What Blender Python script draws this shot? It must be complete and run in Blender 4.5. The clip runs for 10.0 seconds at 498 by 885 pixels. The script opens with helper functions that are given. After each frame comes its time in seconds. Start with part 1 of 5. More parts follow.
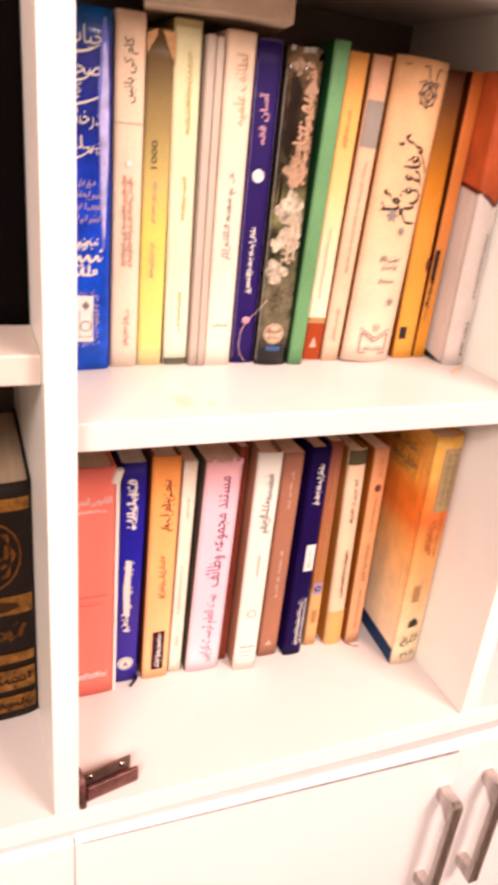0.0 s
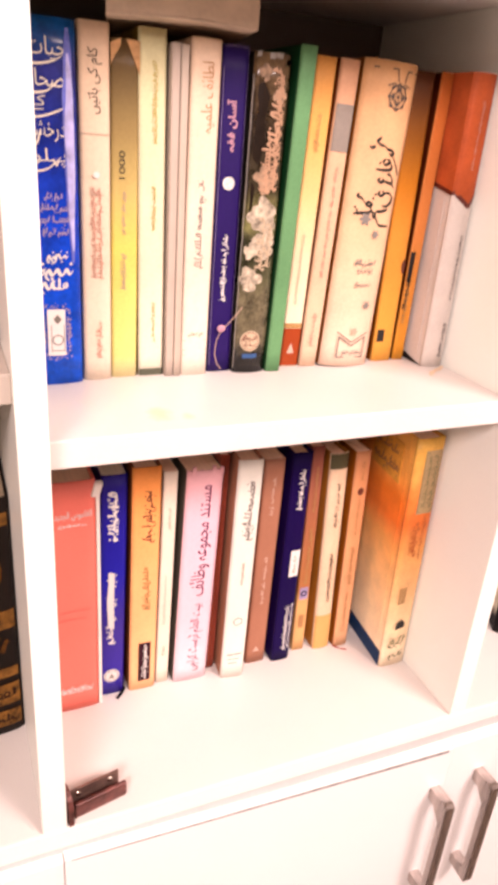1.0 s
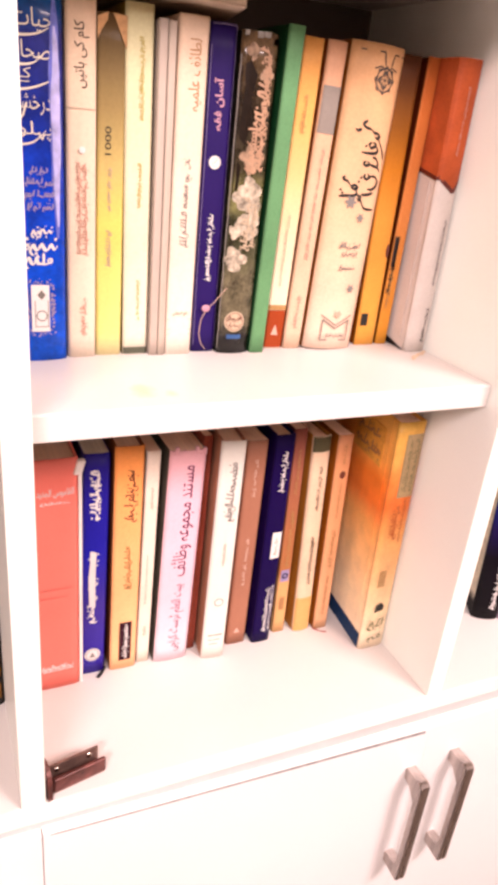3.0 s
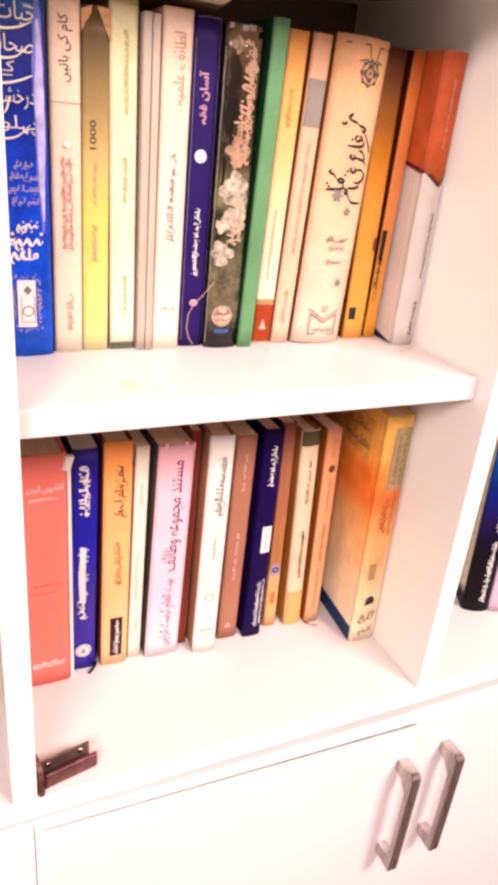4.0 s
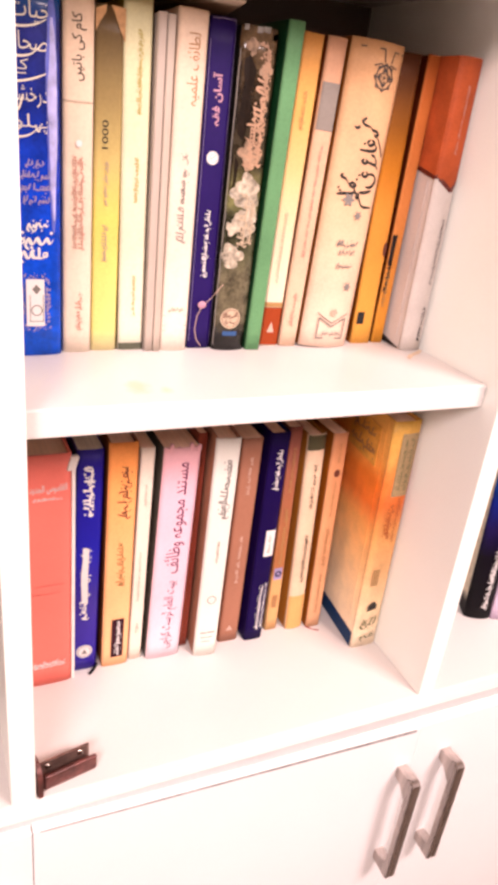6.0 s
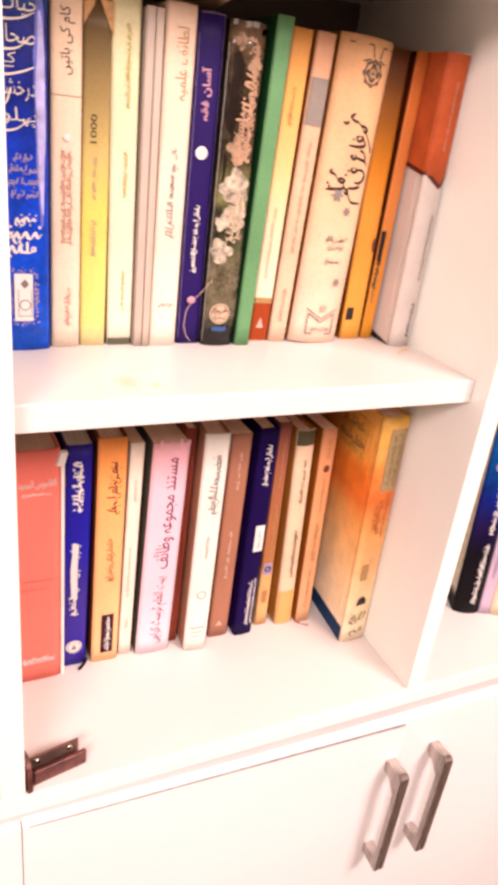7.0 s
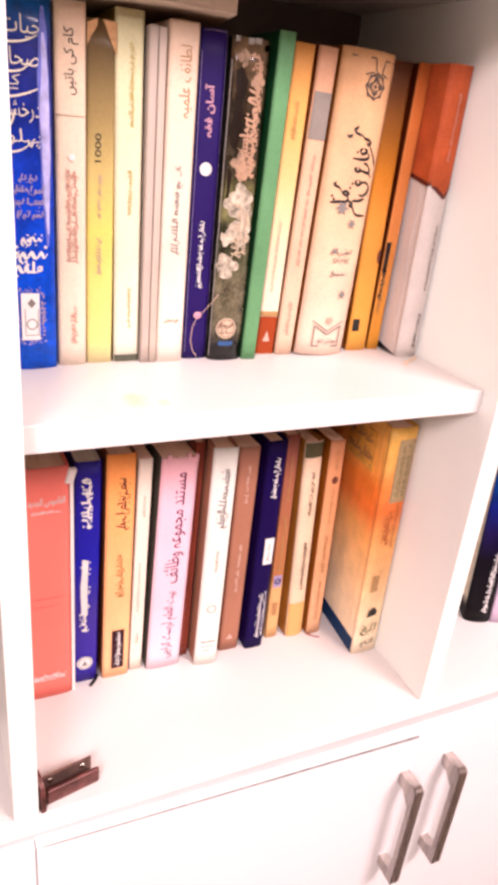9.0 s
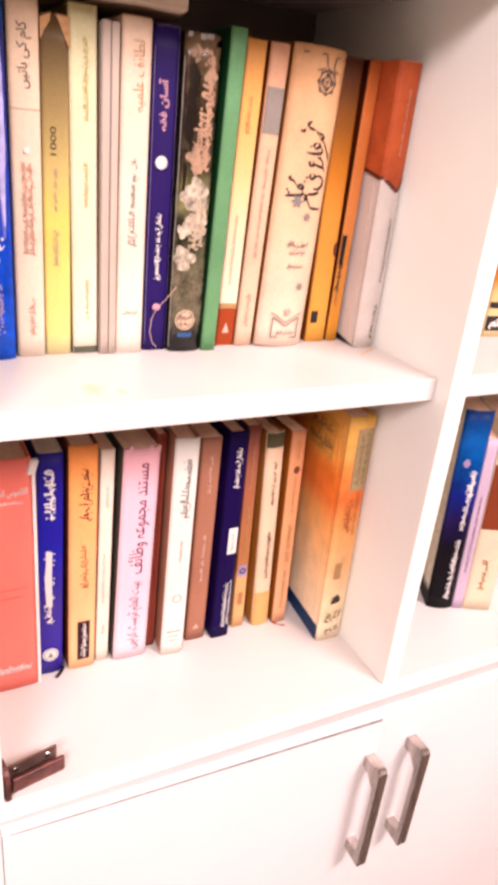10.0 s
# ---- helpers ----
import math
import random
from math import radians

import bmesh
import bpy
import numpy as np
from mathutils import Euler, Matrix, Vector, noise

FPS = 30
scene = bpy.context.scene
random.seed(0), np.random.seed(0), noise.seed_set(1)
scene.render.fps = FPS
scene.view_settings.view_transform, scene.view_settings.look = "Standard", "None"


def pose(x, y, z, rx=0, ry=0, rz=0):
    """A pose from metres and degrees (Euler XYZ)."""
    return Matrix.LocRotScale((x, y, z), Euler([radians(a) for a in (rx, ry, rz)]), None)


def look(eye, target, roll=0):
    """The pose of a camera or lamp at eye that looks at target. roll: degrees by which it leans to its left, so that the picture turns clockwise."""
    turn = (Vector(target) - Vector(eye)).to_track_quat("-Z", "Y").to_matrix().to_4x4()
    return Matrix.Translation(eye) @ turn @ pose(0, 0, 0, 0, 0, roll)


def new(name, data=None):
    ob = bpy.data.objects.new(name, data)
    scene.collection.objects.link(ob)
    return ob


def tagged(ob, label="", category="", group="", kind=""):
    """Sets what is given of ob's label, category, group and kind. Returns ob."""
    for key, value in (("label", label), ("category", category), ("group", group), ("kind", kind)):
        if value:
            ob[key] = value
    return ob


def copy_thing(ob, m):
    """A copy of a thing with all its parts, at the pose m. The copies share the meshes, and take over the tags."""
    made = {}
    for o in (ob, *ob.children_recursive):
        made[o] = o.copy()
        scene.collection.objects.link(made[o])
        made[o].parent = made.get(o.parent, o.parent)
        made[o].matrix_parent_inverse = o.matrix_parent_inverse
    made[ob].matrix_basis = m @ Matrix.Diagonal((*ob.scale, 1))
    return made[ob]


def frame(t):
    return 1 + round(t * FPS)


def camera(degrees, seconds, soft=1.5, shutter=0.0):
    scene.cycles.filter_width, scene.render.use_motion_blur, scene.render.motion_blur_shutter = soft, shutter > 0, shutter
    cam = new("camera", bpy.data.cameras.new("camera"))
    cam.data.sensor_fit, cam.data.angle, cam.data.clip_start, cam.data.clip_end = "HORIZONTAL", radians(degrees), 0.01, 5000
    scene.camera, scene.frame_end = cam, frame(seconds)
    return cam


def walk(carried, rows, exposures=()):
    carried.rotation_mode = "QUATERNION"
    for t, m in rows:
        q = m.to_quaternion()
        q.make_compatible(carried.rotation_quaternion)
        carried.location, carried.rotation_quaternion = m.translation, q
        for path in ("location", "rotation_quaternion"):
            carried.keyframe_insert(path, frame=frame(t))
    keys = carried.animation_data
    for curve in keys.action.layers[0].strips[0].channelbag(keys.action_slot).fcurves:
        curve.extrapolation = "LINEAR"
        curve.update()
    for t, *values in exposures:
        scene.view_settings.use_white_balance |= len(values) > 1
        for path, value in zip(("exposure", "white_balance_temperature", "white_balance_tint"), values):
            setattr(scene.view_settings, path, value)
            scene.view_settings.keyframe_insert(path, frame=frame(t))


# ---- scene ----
cam = camera(39.19, 10.0, soft=4.5, shutter=0.7)
PATH = [
    (0, (-0.0567, -0.3852, 1.2913), (0.3075, 0.4542, 0.8877), 5.98),
    (0.1, (-0.0595, -0.3809, 1.2873), (0.2977, 0.4613, 0.8833), 5.90),
    (0.2, (-0.0555, -0.3802, 1.2881), (0.2798, 0.4691, 0.8804), 5.93),
    (0.3, (-0.0536, -0.3704, 1.2869), (0.2861, 0.4659, 0.8566), 6.58),
    (0.4, (-0.0516, -0.3728, 1.2842), (0.3011, 0.4568, 0.8513), 6.42),
    (0.5, (-0.0539, -0.3727, 1.2867), (0.3121, 0.4523, 0.8560), 6.17),
    (0.6, (-0.0547, -0.3724, 1.2913), (0.3152, 0.4537, 0.8662), 6.24),
    (0.7, (-0.0509, -0.3765, 1.2916), (0.3219, 0.4557, 0.8812), 5.81),
    (0.8, (-0.0509, -0.3797, 1.2934), (0.3205, 0.4528, 0.8822), 5.17),
    (1, (-0.0463, -0.3813, 1.2993), (0.3305, 0.4509, 0.8925), 4.67),
    (1.2, (-0.0467, -0.3910, 1.2977), (0.3346, 0.4475, 0.9086), 4.74),
    (1.5, (-0.0511, -0.3924, 1.2992), (0.3427, 0.4417, 0.9129), 5.58),
    (1.7, (-0.0470, -0.3971, 1.2978), (0.3394, 0.4453, 0.9222), 5.03),
    (1.9, (-0.0464, -0.3955, 1.2977), (0.3417, 0.4412, 0.9113), 5.29),
    (2, (-0.0437, -0.3974, 1.2957), (0.3444, 0.4391, 0.9089), 4.84),
    (2.2, (-0.0456, -0.3959, 1.2929), (0.3515, 0.4320, 0.8968), 5.29),
    (3.3, (-0.0466, -0.3882, 1.2917), (0.3487, 0.4314, 0.8771), 6.14),
    (3.5, (-0.0466, -0.3918, 1.2952), (0.3530, 0.4299, 0.8889), 5.85),
    (3.7, (-0.0438, -0.3882, 1.2925), (0.3559, 0.4257, 0.8707), 5.84),
    (4, (-0.0437, -0.3914, 1.2909), (0.3600, 0.4221, 0.8723), 5.83),
    (4.2, (-0.0446, -0.3900, 1.2936), (0.3546, 0.4269, 0.8772), 6.22),
    (4.5, (-0.0480, -0.3918, 1.2963), (0.3455, 0.4372, 0.8989), 5.97),
    (4.7, (-0.0487, -0.3886, 1.2936), (0.3382, 0.4409, 0.8908), 6.00),
    (5, (-0.0479, -0.3858, 1.2929), (0.3464, 0.4363, 0.8822), 6.37),
    (5.2, (-0.0454, -0.3875, 1.2929), (0.3544, 0.4325, 0.8834), 5.98),
    (5.5, (-0.0435, -0.3893, 1.2892), (0.3566, 0.4285, 0.8755), 5.82),
    (5.7, (-0.0446, -0.3874, 1.2911), (0.3558, 0.4280, 0.8729), 6.23),
    (6.8, (-0.0488, -0.3859, 1.2916), (0.3614, 0.4252, 0.8746), 7.66),
    (7, (-0.0457, -0.3885, 1.2909), (0.3684, 0.4187, 0.8702), 7.20),
    (7.2, (-0.0456, -0.3942, 1.2905), (0.3730, 0.4163, 0.8807), 6.62),
    (7.5, (-0.0436, -0.3936, 1.2887), (0.3669, 0.4187, 0.8744), 6.66),
    (7.8, (-0.0419, -0.3934, 1.2876), (0.3725, 0.4132, 0.8661), 6.58),
    (8, (-0.0436, -0.3907, 1.2889), (0.3718, 0.4143, 0.8653), 6.49),
    (8.2, (-0.0419, -0.3880, 1.2928), (0.3786, 0.4136, 0.8678), 6.11),
    (8.3, (-0.0420, -0.3893, 1.3003), (0.3779, 0.4197, 0.8890), 5.72),
    (8.4, (-0.0436, -0.4008, 1.2988), (0.3796, 0.4148, 0.9044), 6.57),
    (8.5, (-0.0351, -0.3973, 1.2937), (0.3821, 0.4139, 0.8840), 5.99),
    (8.5333, (-0.0361, -0.3962, 1.2932), (0.3826, 0.4137, 0.8792), 5.95),
    (8.6, (-0.0444, -0.3933, 1.2961), (0.3782, 0.4169, 0.8900), 6.00),
    (8.8, (-0.0429, -0.3865, 1.2941), (0.3688, 0.4243, 0.8779), 6.27),
    (9, (-0.0469, -0.3834, 1.2966), (0.3611, 0.4300, 0.8821), 6.06),
    (9.2, (-0.0438, -0.3893, 1.2946), (0.3634, 0.4275, 0.8858), 6.28),
    (9.5, (-0.0412, -0.3916, 1.2925), (0.3777, 0.4145, 0.8745), 6.21),
    (9.7, (-0.0428, -0.3917, 1.2937), (0.3833, 0.4107, 0.8757), 6.51),
    (9.9, (-0.0382, -0.3971, 1.2921), (0.3961, 0.4019, 0.8763), 6.20),
    (10, (-0.0399, -0.4010, 1.2938), (0.3986, 0.3984, 0.8831), 6.20),
]
TINTS = [(0.0, 1.11, 6950, 10), (1.0, 1.13, 6700, 10), (2.0, 1.15, 6500, 10), (3.5, 1.15, 6420, 10), (4.0, 1.15, 6400, 10), (4.5, 1.10, 6385, 10), (5.5, 1.11, 6350, 10), (7.0, 1.10, 6650, 10), (8.0, 1.12, 6950, 10), (8.5, 1.13, 6450, 10), (9.5, 1.13, 6000, 10), (10.0, 1.10, 6250, 10)]
walk(cam, [(t, look(eye, target, roll)) for t, eye, target, roll in PATH], TINTS)

# ---- light ----
world = bpy.data.worlds.new("room_world")
world.use_nodes = True
world.node_tree.nodes["Background"].inputs[0].default_value = (1.0, 0.93, 0.85, 1)
world.node_tree.nodes["Background"].inputs[1].default_value = 0.2
scene.world = world
lamp_data = bpy.data.lights.new("ceiling_lamp_light", "AREA")
lamp_data.shape, lamp_data.size = "DISK", 0.95
lamp_data.energy, lamp_data.color = 47, (1.0, 0.772, 0.752)
lamp = new("ceiling_lamp_light", lamp_data)
lamp.matrix_world = look((1.00, -1.50, 2.50), (0.2, 0.1, 1.0))
# unseen second lamp, added to brighten the faces turned to the left
fill_lamp_data = lamp_data.copy()
fill_lamp_data.energy, fill_lamp_data.size, fill_lamp_data.color = 42, 0.9, (1.0, 0.782, 0.785)
fill_lamp = new("left_fill_light", fill_lamp_data)
fill_lamp.matrix_world = look((-0.95, -1.70, 2.50), (0.2, 0.1, 1.0))


# ---- materials ----
def rgb(hexa):
    """Linear colour from an sRGB hex string."""
    v = [int(hexa[i:i + 2], 16) / 255 for i in (0, 2, 4)]
    return tuple(c / 12.92 if c <= 0.04045 else ((c + 0.055) / 1.055) ** 2.4 for c in v) + (1.0,)


def shade(c, k):
    return tuple(min(1.0, v * k) for v in c[:3]) + (1.0,)


def mat(name, col, rough=0.5, var=0.10, grain=420.0, stain=18.0, bump=0.12, metal=0.0, coat=0.0, ramp=None, height=1.0,
        axis="Z", stretch=(1, 1, 1), spec=0.5):
    """A surface with fine grain and broad wear; ramp: printed colours, some with shade worked in, along one local axis
    over height metres.
    """
    m = bpy.data.materials.new(name)
    m.use_nodes = True
    nt = m.node_tree
    b = nt.nodes["Principled BSDF"]
    b.inputs["Roughness"].default_value = rough
    b.inputs["Metallic"].default_value = metal
    b.inputs["Specular IOR Level"].default_value = spec
    b.inputs["Coat Weight"].default_value = coat
    b.inputs["Coat Roughness"].default_value = 0.12
    tc = nt.nodes.new("ShaderNodeTexCoord")
    mp = nt.nodes.new("ShaderNodeMapping")
    mp.inputs["Scale"].default_value = stretch
    nt.links.new(tc.outputs["Object"], mp.inputs["Vector"])
    fine = nt.nodes.new("ShaderNodeTexNoise")
    fine.inputs["Scale"].default_value, fine.inputs["Detail"].default_value = grain, 4
    broad = nt.nodes.new("ShaderNodeTexNoise")
    broad.inputs["Scale"].default_value, broad.inputs["Detail"].default_value = stain, 5
    nt.links.new(mp.outputs[0], fine.inputs["Vector"])
    nt.links.new(mp.outputs[0], broad.inputs["Vector"])
    add = nt.nodes.new("ShaderNodeMath")
    add.operation = "MULTIPLY_ADD"
    nt.links.new(fine.outputs["Fac"], add.inputs[0])
    add.inputs[1].default_value = 0.45
    nt.links.new(broad.outputs["Fac"], add.inputs[2])
    rng = nt.nodes.new("ShaderNodeMapRange")
    rng.inputs["From Min"].default_value, rng.inputs["From Max"].default_value = 0.5, 0.95
    rng.inputs["To Min"].default_value, rng.inputs["To Max"].default_value = 1 - var, 1 + var * 0.6
    nt.links.new(add.outputs[0], rng.inputs["Value"])
    mul = nt.nodes.new("ShaderNodeMix")
    mul.data_type, mul.blend_type = "RGBA", "MULTIPLY"
    mul.inputs["Factor"].default_value = 1.0
    if ramp:
        sep = nt.nodes.new("ShaderNodeSeparateXYZ")
        nt.links.new(tc.outputs["Object"], sep.inputs[0])
        wob = nt.nodes.new("ShaderNodeMath")
        wob.operation = "MULTIPLY_ADD"
        nt.links.new(broad.outputs["Fac"], wob.inputs[0])
        wob.inputs[1].default_value = height * 0.05
        nt.links.new(sep.outputs[axis], wob.inputs[2])
        div = nt.nodes.new("ShaderNodeMath")
        div.operation = "DIVIDE"
        div.inputs[1].default_value = height
        nt.links.new(wob.outputs[0], div.inputs[0])
        cr = nt.nodes.new("ShaderNodeValToRGB")
        while len(cr.color_ramp.elements) < len(ramp):
            cr.color_ramp.elements.new(0.5)
        for e, (p, c) in zip(cr.color_ramp.elements, ramp):
            e.position, e.color = p, c
        nt.links.new(div.outputs[0], cr.inputs[0])
        nt.links.new(cr.outputs[0], mul.inputs[6])
    else:
        mul.inputs[6].default_value = col
    nt.links.new(rng.outputs[0], mul.inputs[7])
    nt.links.new(mul.outputs[2], b.inputs["Base Color"])
    rr = nt.nodes.new("ShaderNodeMapRange")
    rr.inputs["To Min"].default_value, rr.inputs["To Max"].default_value = max(0.02, rough - 0.1), min(1, rough + 0.1)
    nt.links.new(broad.outputs["Fac"], rr.inputs["Value"])
    nt.links.new(rr.outputs[0], b.inputs["Roughness"])
    bp = nt.nodes.new("ShaderNodeBump")
    bp.inputs["Strength"].default_value, bp.inputs["Distance"].default_value = bump, 0.001
    nt.links.new(fine.outputs["Fac"], bp.inputs["Height"])
    nt.links.new(bp.outputs[0], b.inputs["Normal"])
    return m


def stained(m, spots, colour):
    """Adds a few ragged yellowed spots at places given in the part's own metres."""
    nt = m.node_tree
    b = nt.nodes["Principled BSDF"]
    base = b.inputs["Base Color"].links[0].from_socket
    tc = nt.nodes.new("ShaderNodeTexCoord")
    for (x, y, z, r) in spots:
        ns = nt.nodes.new("ShaderNodeTexNoise")
        ns.inputs["Scale"].default_value = 90
        nt.links.new(tc.outputs["Object"], ns.inputs["Vector"])
        mp = nt.nodes.new("ShaderNodeMapping")
        mp.inputs["Location"].default_value = (-x, -y * 0.8, -z)
        mp.inputs["Scale"].default_value = (1, 0.8, 1)
        nt.links.new(tc.outputs["Object"], mp.inputs["Vector"])
        ln = nt.nodes.new("ShaderNodeVectorMath")
        ln.operation = "LENGTH"
        nt.links.new(mp.outputs[0], ln.inputs[0])
        ad = nt.nodes.new("ShaderNodeMath")
        ad.operation = "MULTIPLY_ADD"
        nt.links.new(ns.outputs["Fac"], ad.inputs[0])
        ad.inputs[1].default_value = r * 1.2
        nt.links.new(ln.outputs["Value"], ad.inputs[2])
        rg = nt.nodes.new("ShaderNodeMapRange")
        rg.inputs["From Min"].default_value, rg.inputs["From Max"].default_value = r * 0.9, r * 1.6
        rg.inputs["To Min"].default_value, rg.inputs["To Max"].default_value = 0.5, 0.0
        nt.links.new(ad.outputs[0], rg.inputs["Value"])
        mx = nt.nodes.new("ShaderNodeMix")
        mx.data_type = "RGBA"
        nt.links.new(rg.outputs[0], mx.inputs["Factor"])
        nt.links.new(base, mx.inputs[6])
        mx.inputs[7].default_value = colour
        base = mx.outputs[2]
    nt.links.new(base, b.inputs["Base Color"])
    return m


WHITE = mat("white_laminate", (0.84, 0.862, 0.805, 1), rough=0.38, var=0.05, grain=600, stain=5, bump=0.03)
# shelf boards toned below WHITE to hold back the glare on their tops
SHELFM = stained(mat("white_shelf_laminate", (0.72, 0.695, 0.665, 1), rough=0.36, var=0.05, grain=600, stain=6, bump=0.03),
                 [(0.080, 0.048, 0.338, 0.012), (0.098, 0.040, 0.338, 0.006)], rgb("e2c892"))
DOORM = mat("door_laminate", (0.82, 0.812, 0.800, 1), rough=0.30, var=0.04, grain=500, stain=4, bump=0.02)
# dark base colour includes the deep shade at the back of the compartments
BACKM = mat("shade_toned_back_board", (0.13, 0.095, 0.08, 1), rough=0.6, var=0.08, grain=300, stain=7, bump=0.05)
STEEL = mat("brushed_steel", (0.54, 0.47, 0.44, 1), rough=0.30, var=0.5, grain=900, stain=60, bump=0.10, metal=1.0, stretch=(1, 1, 0.06))
PAPER = mat("page_paper", rgb("dbb8a0"), rough=0.9, var=0.28, grain=260, stain=30, bump=0.6, stretch=(9, 0.3, 0.3))
PAPERW = mat("page_paper_white", rgb("e4d8c6"), rough=0.9, var=0.22, grain=260, stain=30, bump=0.6, stretch=(9, 0.3, 0.3))
PAPERB = mat("page_paper_browned", rgb("f8d2b6"), rough=0.9, var=0.12, grain=260, stain=30, bump=0.3, stretch=(9, 0.3, 0.3))
PAPERO = mat("page_paper_olive", rgb("b09c80"), rough=0.9, var=0.12, grain=260, stain=30, bump=0.3, stretch=(9, 0.3, 0.3))
PLASTER = mat("wall_plaster", (0.60, 0.53, 0.46, 1), rough=0.85, var=0.08, grain=160, stain=2, bump=0.2)
# left shelves: white laminate with the dimmer light there put into its colour
LEFTM = mat("shaded_shelf_laminate", (0.60, 0.54, 0.47, 1), rough=0.42, var=0.06, grain=600, stain=6, bump=0.03)
SEAMM = mat("door_edge_line", (0.30, 0.29, 0.285, 1), rough=0.7, var=0.5, grain=260, stain=120)
# grey that paints the shade in the recess under the bottom board
STRIPM = mat("recess_shade_grey", (0.53, 0.53, 0.52, 1), rough=0.5, var=0.08, grain=300)
GROUT = mat("floor_tile", (0.17, 0.135, 0.105, 1), rough=0.35, var=0.12, grain=60, stain=3, bump=0.05)
INK = {k: mat("ink_" + k, shade(rgb(c), 0.85 if "white" in k else 0.62), rough=0.5, var=0.12, grain=700, bump=0.02) for k, c in {
    "black": "1d1a1c", "white": "efeae6", "cream": "e6cfae", "red": "c95a48", "pink": "e2a9bd", "navy": "221c52",
    "brown": "7a3d2c", "grey": "8f8880", "faint": "d4bca4", "gold": "c79a5c", "blue": "2f5f9c", "magenta": "7c2f5e",
    "tan": "c98f58", "palepink": "f0c9b4", "orange": "e0752f", "faintred": "ecb49e", "steelgrey": "9a938c",
    "olive": "8c8a60", "paleyellow": "d8c870", "brick": "a6432a", "lilac": "b9a9d6", "darkred": "6a1f14", "sepia": "5f5044", "rosegold": "d6ab88", "coraldark": "e88276", "cream_white": "efe6d2"}.items()}


TONE = 0.73


def vivid(c, k=1.12):
    """A colour with a little more chroma."""
    m = 0.3 * c[0] + 0.55 * c[1] + 0.15 * c[2]
    return tuple(min(1.0, max(0.0, m + (v - m) * k)) for v in c[:3]) + (1.0,)


def cover(name, hexa, tone=TONE, **kw):
    """Printed or cloth book cover; tone: how light the stock is."""
    if "ramp" in kw:
        kw["ramp"] = [(p, shade(vivid(c), tone)) for p, c in kw["ramp"]]
    kw.setdefault("rough", 0.5)
    kw.setdefault("var", 0.14)
    kw.setdefault("bump", 0.10)
    kw.setdefault("spec", 0.18)
    return mat(name, shade(vivid(rgb(hexa)), tone), **kw)


# ---- mesh tools ----
def link_mesh(name, bm, material, parent=None, label=""):
    me = bpy.data.meshes.new(name)
    bm.to_mesh(me)
    bm.free()
    me.materials.append(material)
    ob = new(name, me)
    if parent:
        ob.parent = parent
    if label:
        ob["label"] = label
    return ob


def part(name, bm, material, parent, label=""):
    """One mesh under a thing or under a part."""
    return link_mesh(name, bm, material, parent, label)


def thing(name, label, category, m, group=""):
    e = new(name)
    e.empty_display_size = 0.02
    e.matrix_world = m
    return tagged(e, label, category, group)


def box(x0, x1, y0, y1, z0, z1, bevel=0.0, bm=None, segments=2):
    bm = bm or bmesh.new()
    r = bmesh.ops.create_cube(bm, size=1)
    for v in r["verts"]:
        v.co = Vector(((x0 + x1) / 2 + v.co.x * (x1 - x0), (y0 + y1) / 2 + v.co.y * (y1 - y0), (z0 + z1) / 2 + v.co.z * (z1 - z0)))
    if bevel:
        es = {e for v in r["verts"] for e in v.link_edges}
        bmesh.ops.bevel(bm, geom=list(es), offset=bevel, segments=segments, affect="EDGES", profile=0.5)
    return bm


def tube(points, radius, sides=8, bm=None):
    """A round cord along points."""
    bm = bm or bmesh.new()
    pts = [Vector(p) for p in points]
    rings = []
    for i, p in enumerate(pts):
        d = (pts[min(i + 1, len(pts) - 1)] - pts[max(i - 1, 0)]).normalized()
        a = d.orthogonal().normalized()
        c = d.cross(a)
        rings.append([bm.verts.new(p + radius * (math.cos(k * math.tau / sides) * a + math.sin(k * math.tau / sides) * c)) for k in range(sides)])
    for r0, r1 in zip(rings, rings[1:]):
        for k in range(sides):
            bm.faces.new((r0[k], r0[(k + 1) % sides], r1[(k + 1) % sides], r1[k]))
    bm.faces.new(rings[0][::-1])
    bm.faces.new(rings[-1])
    bmesh.ops.recalc_face_normals(bm, faces=bm.faces)
    return bm


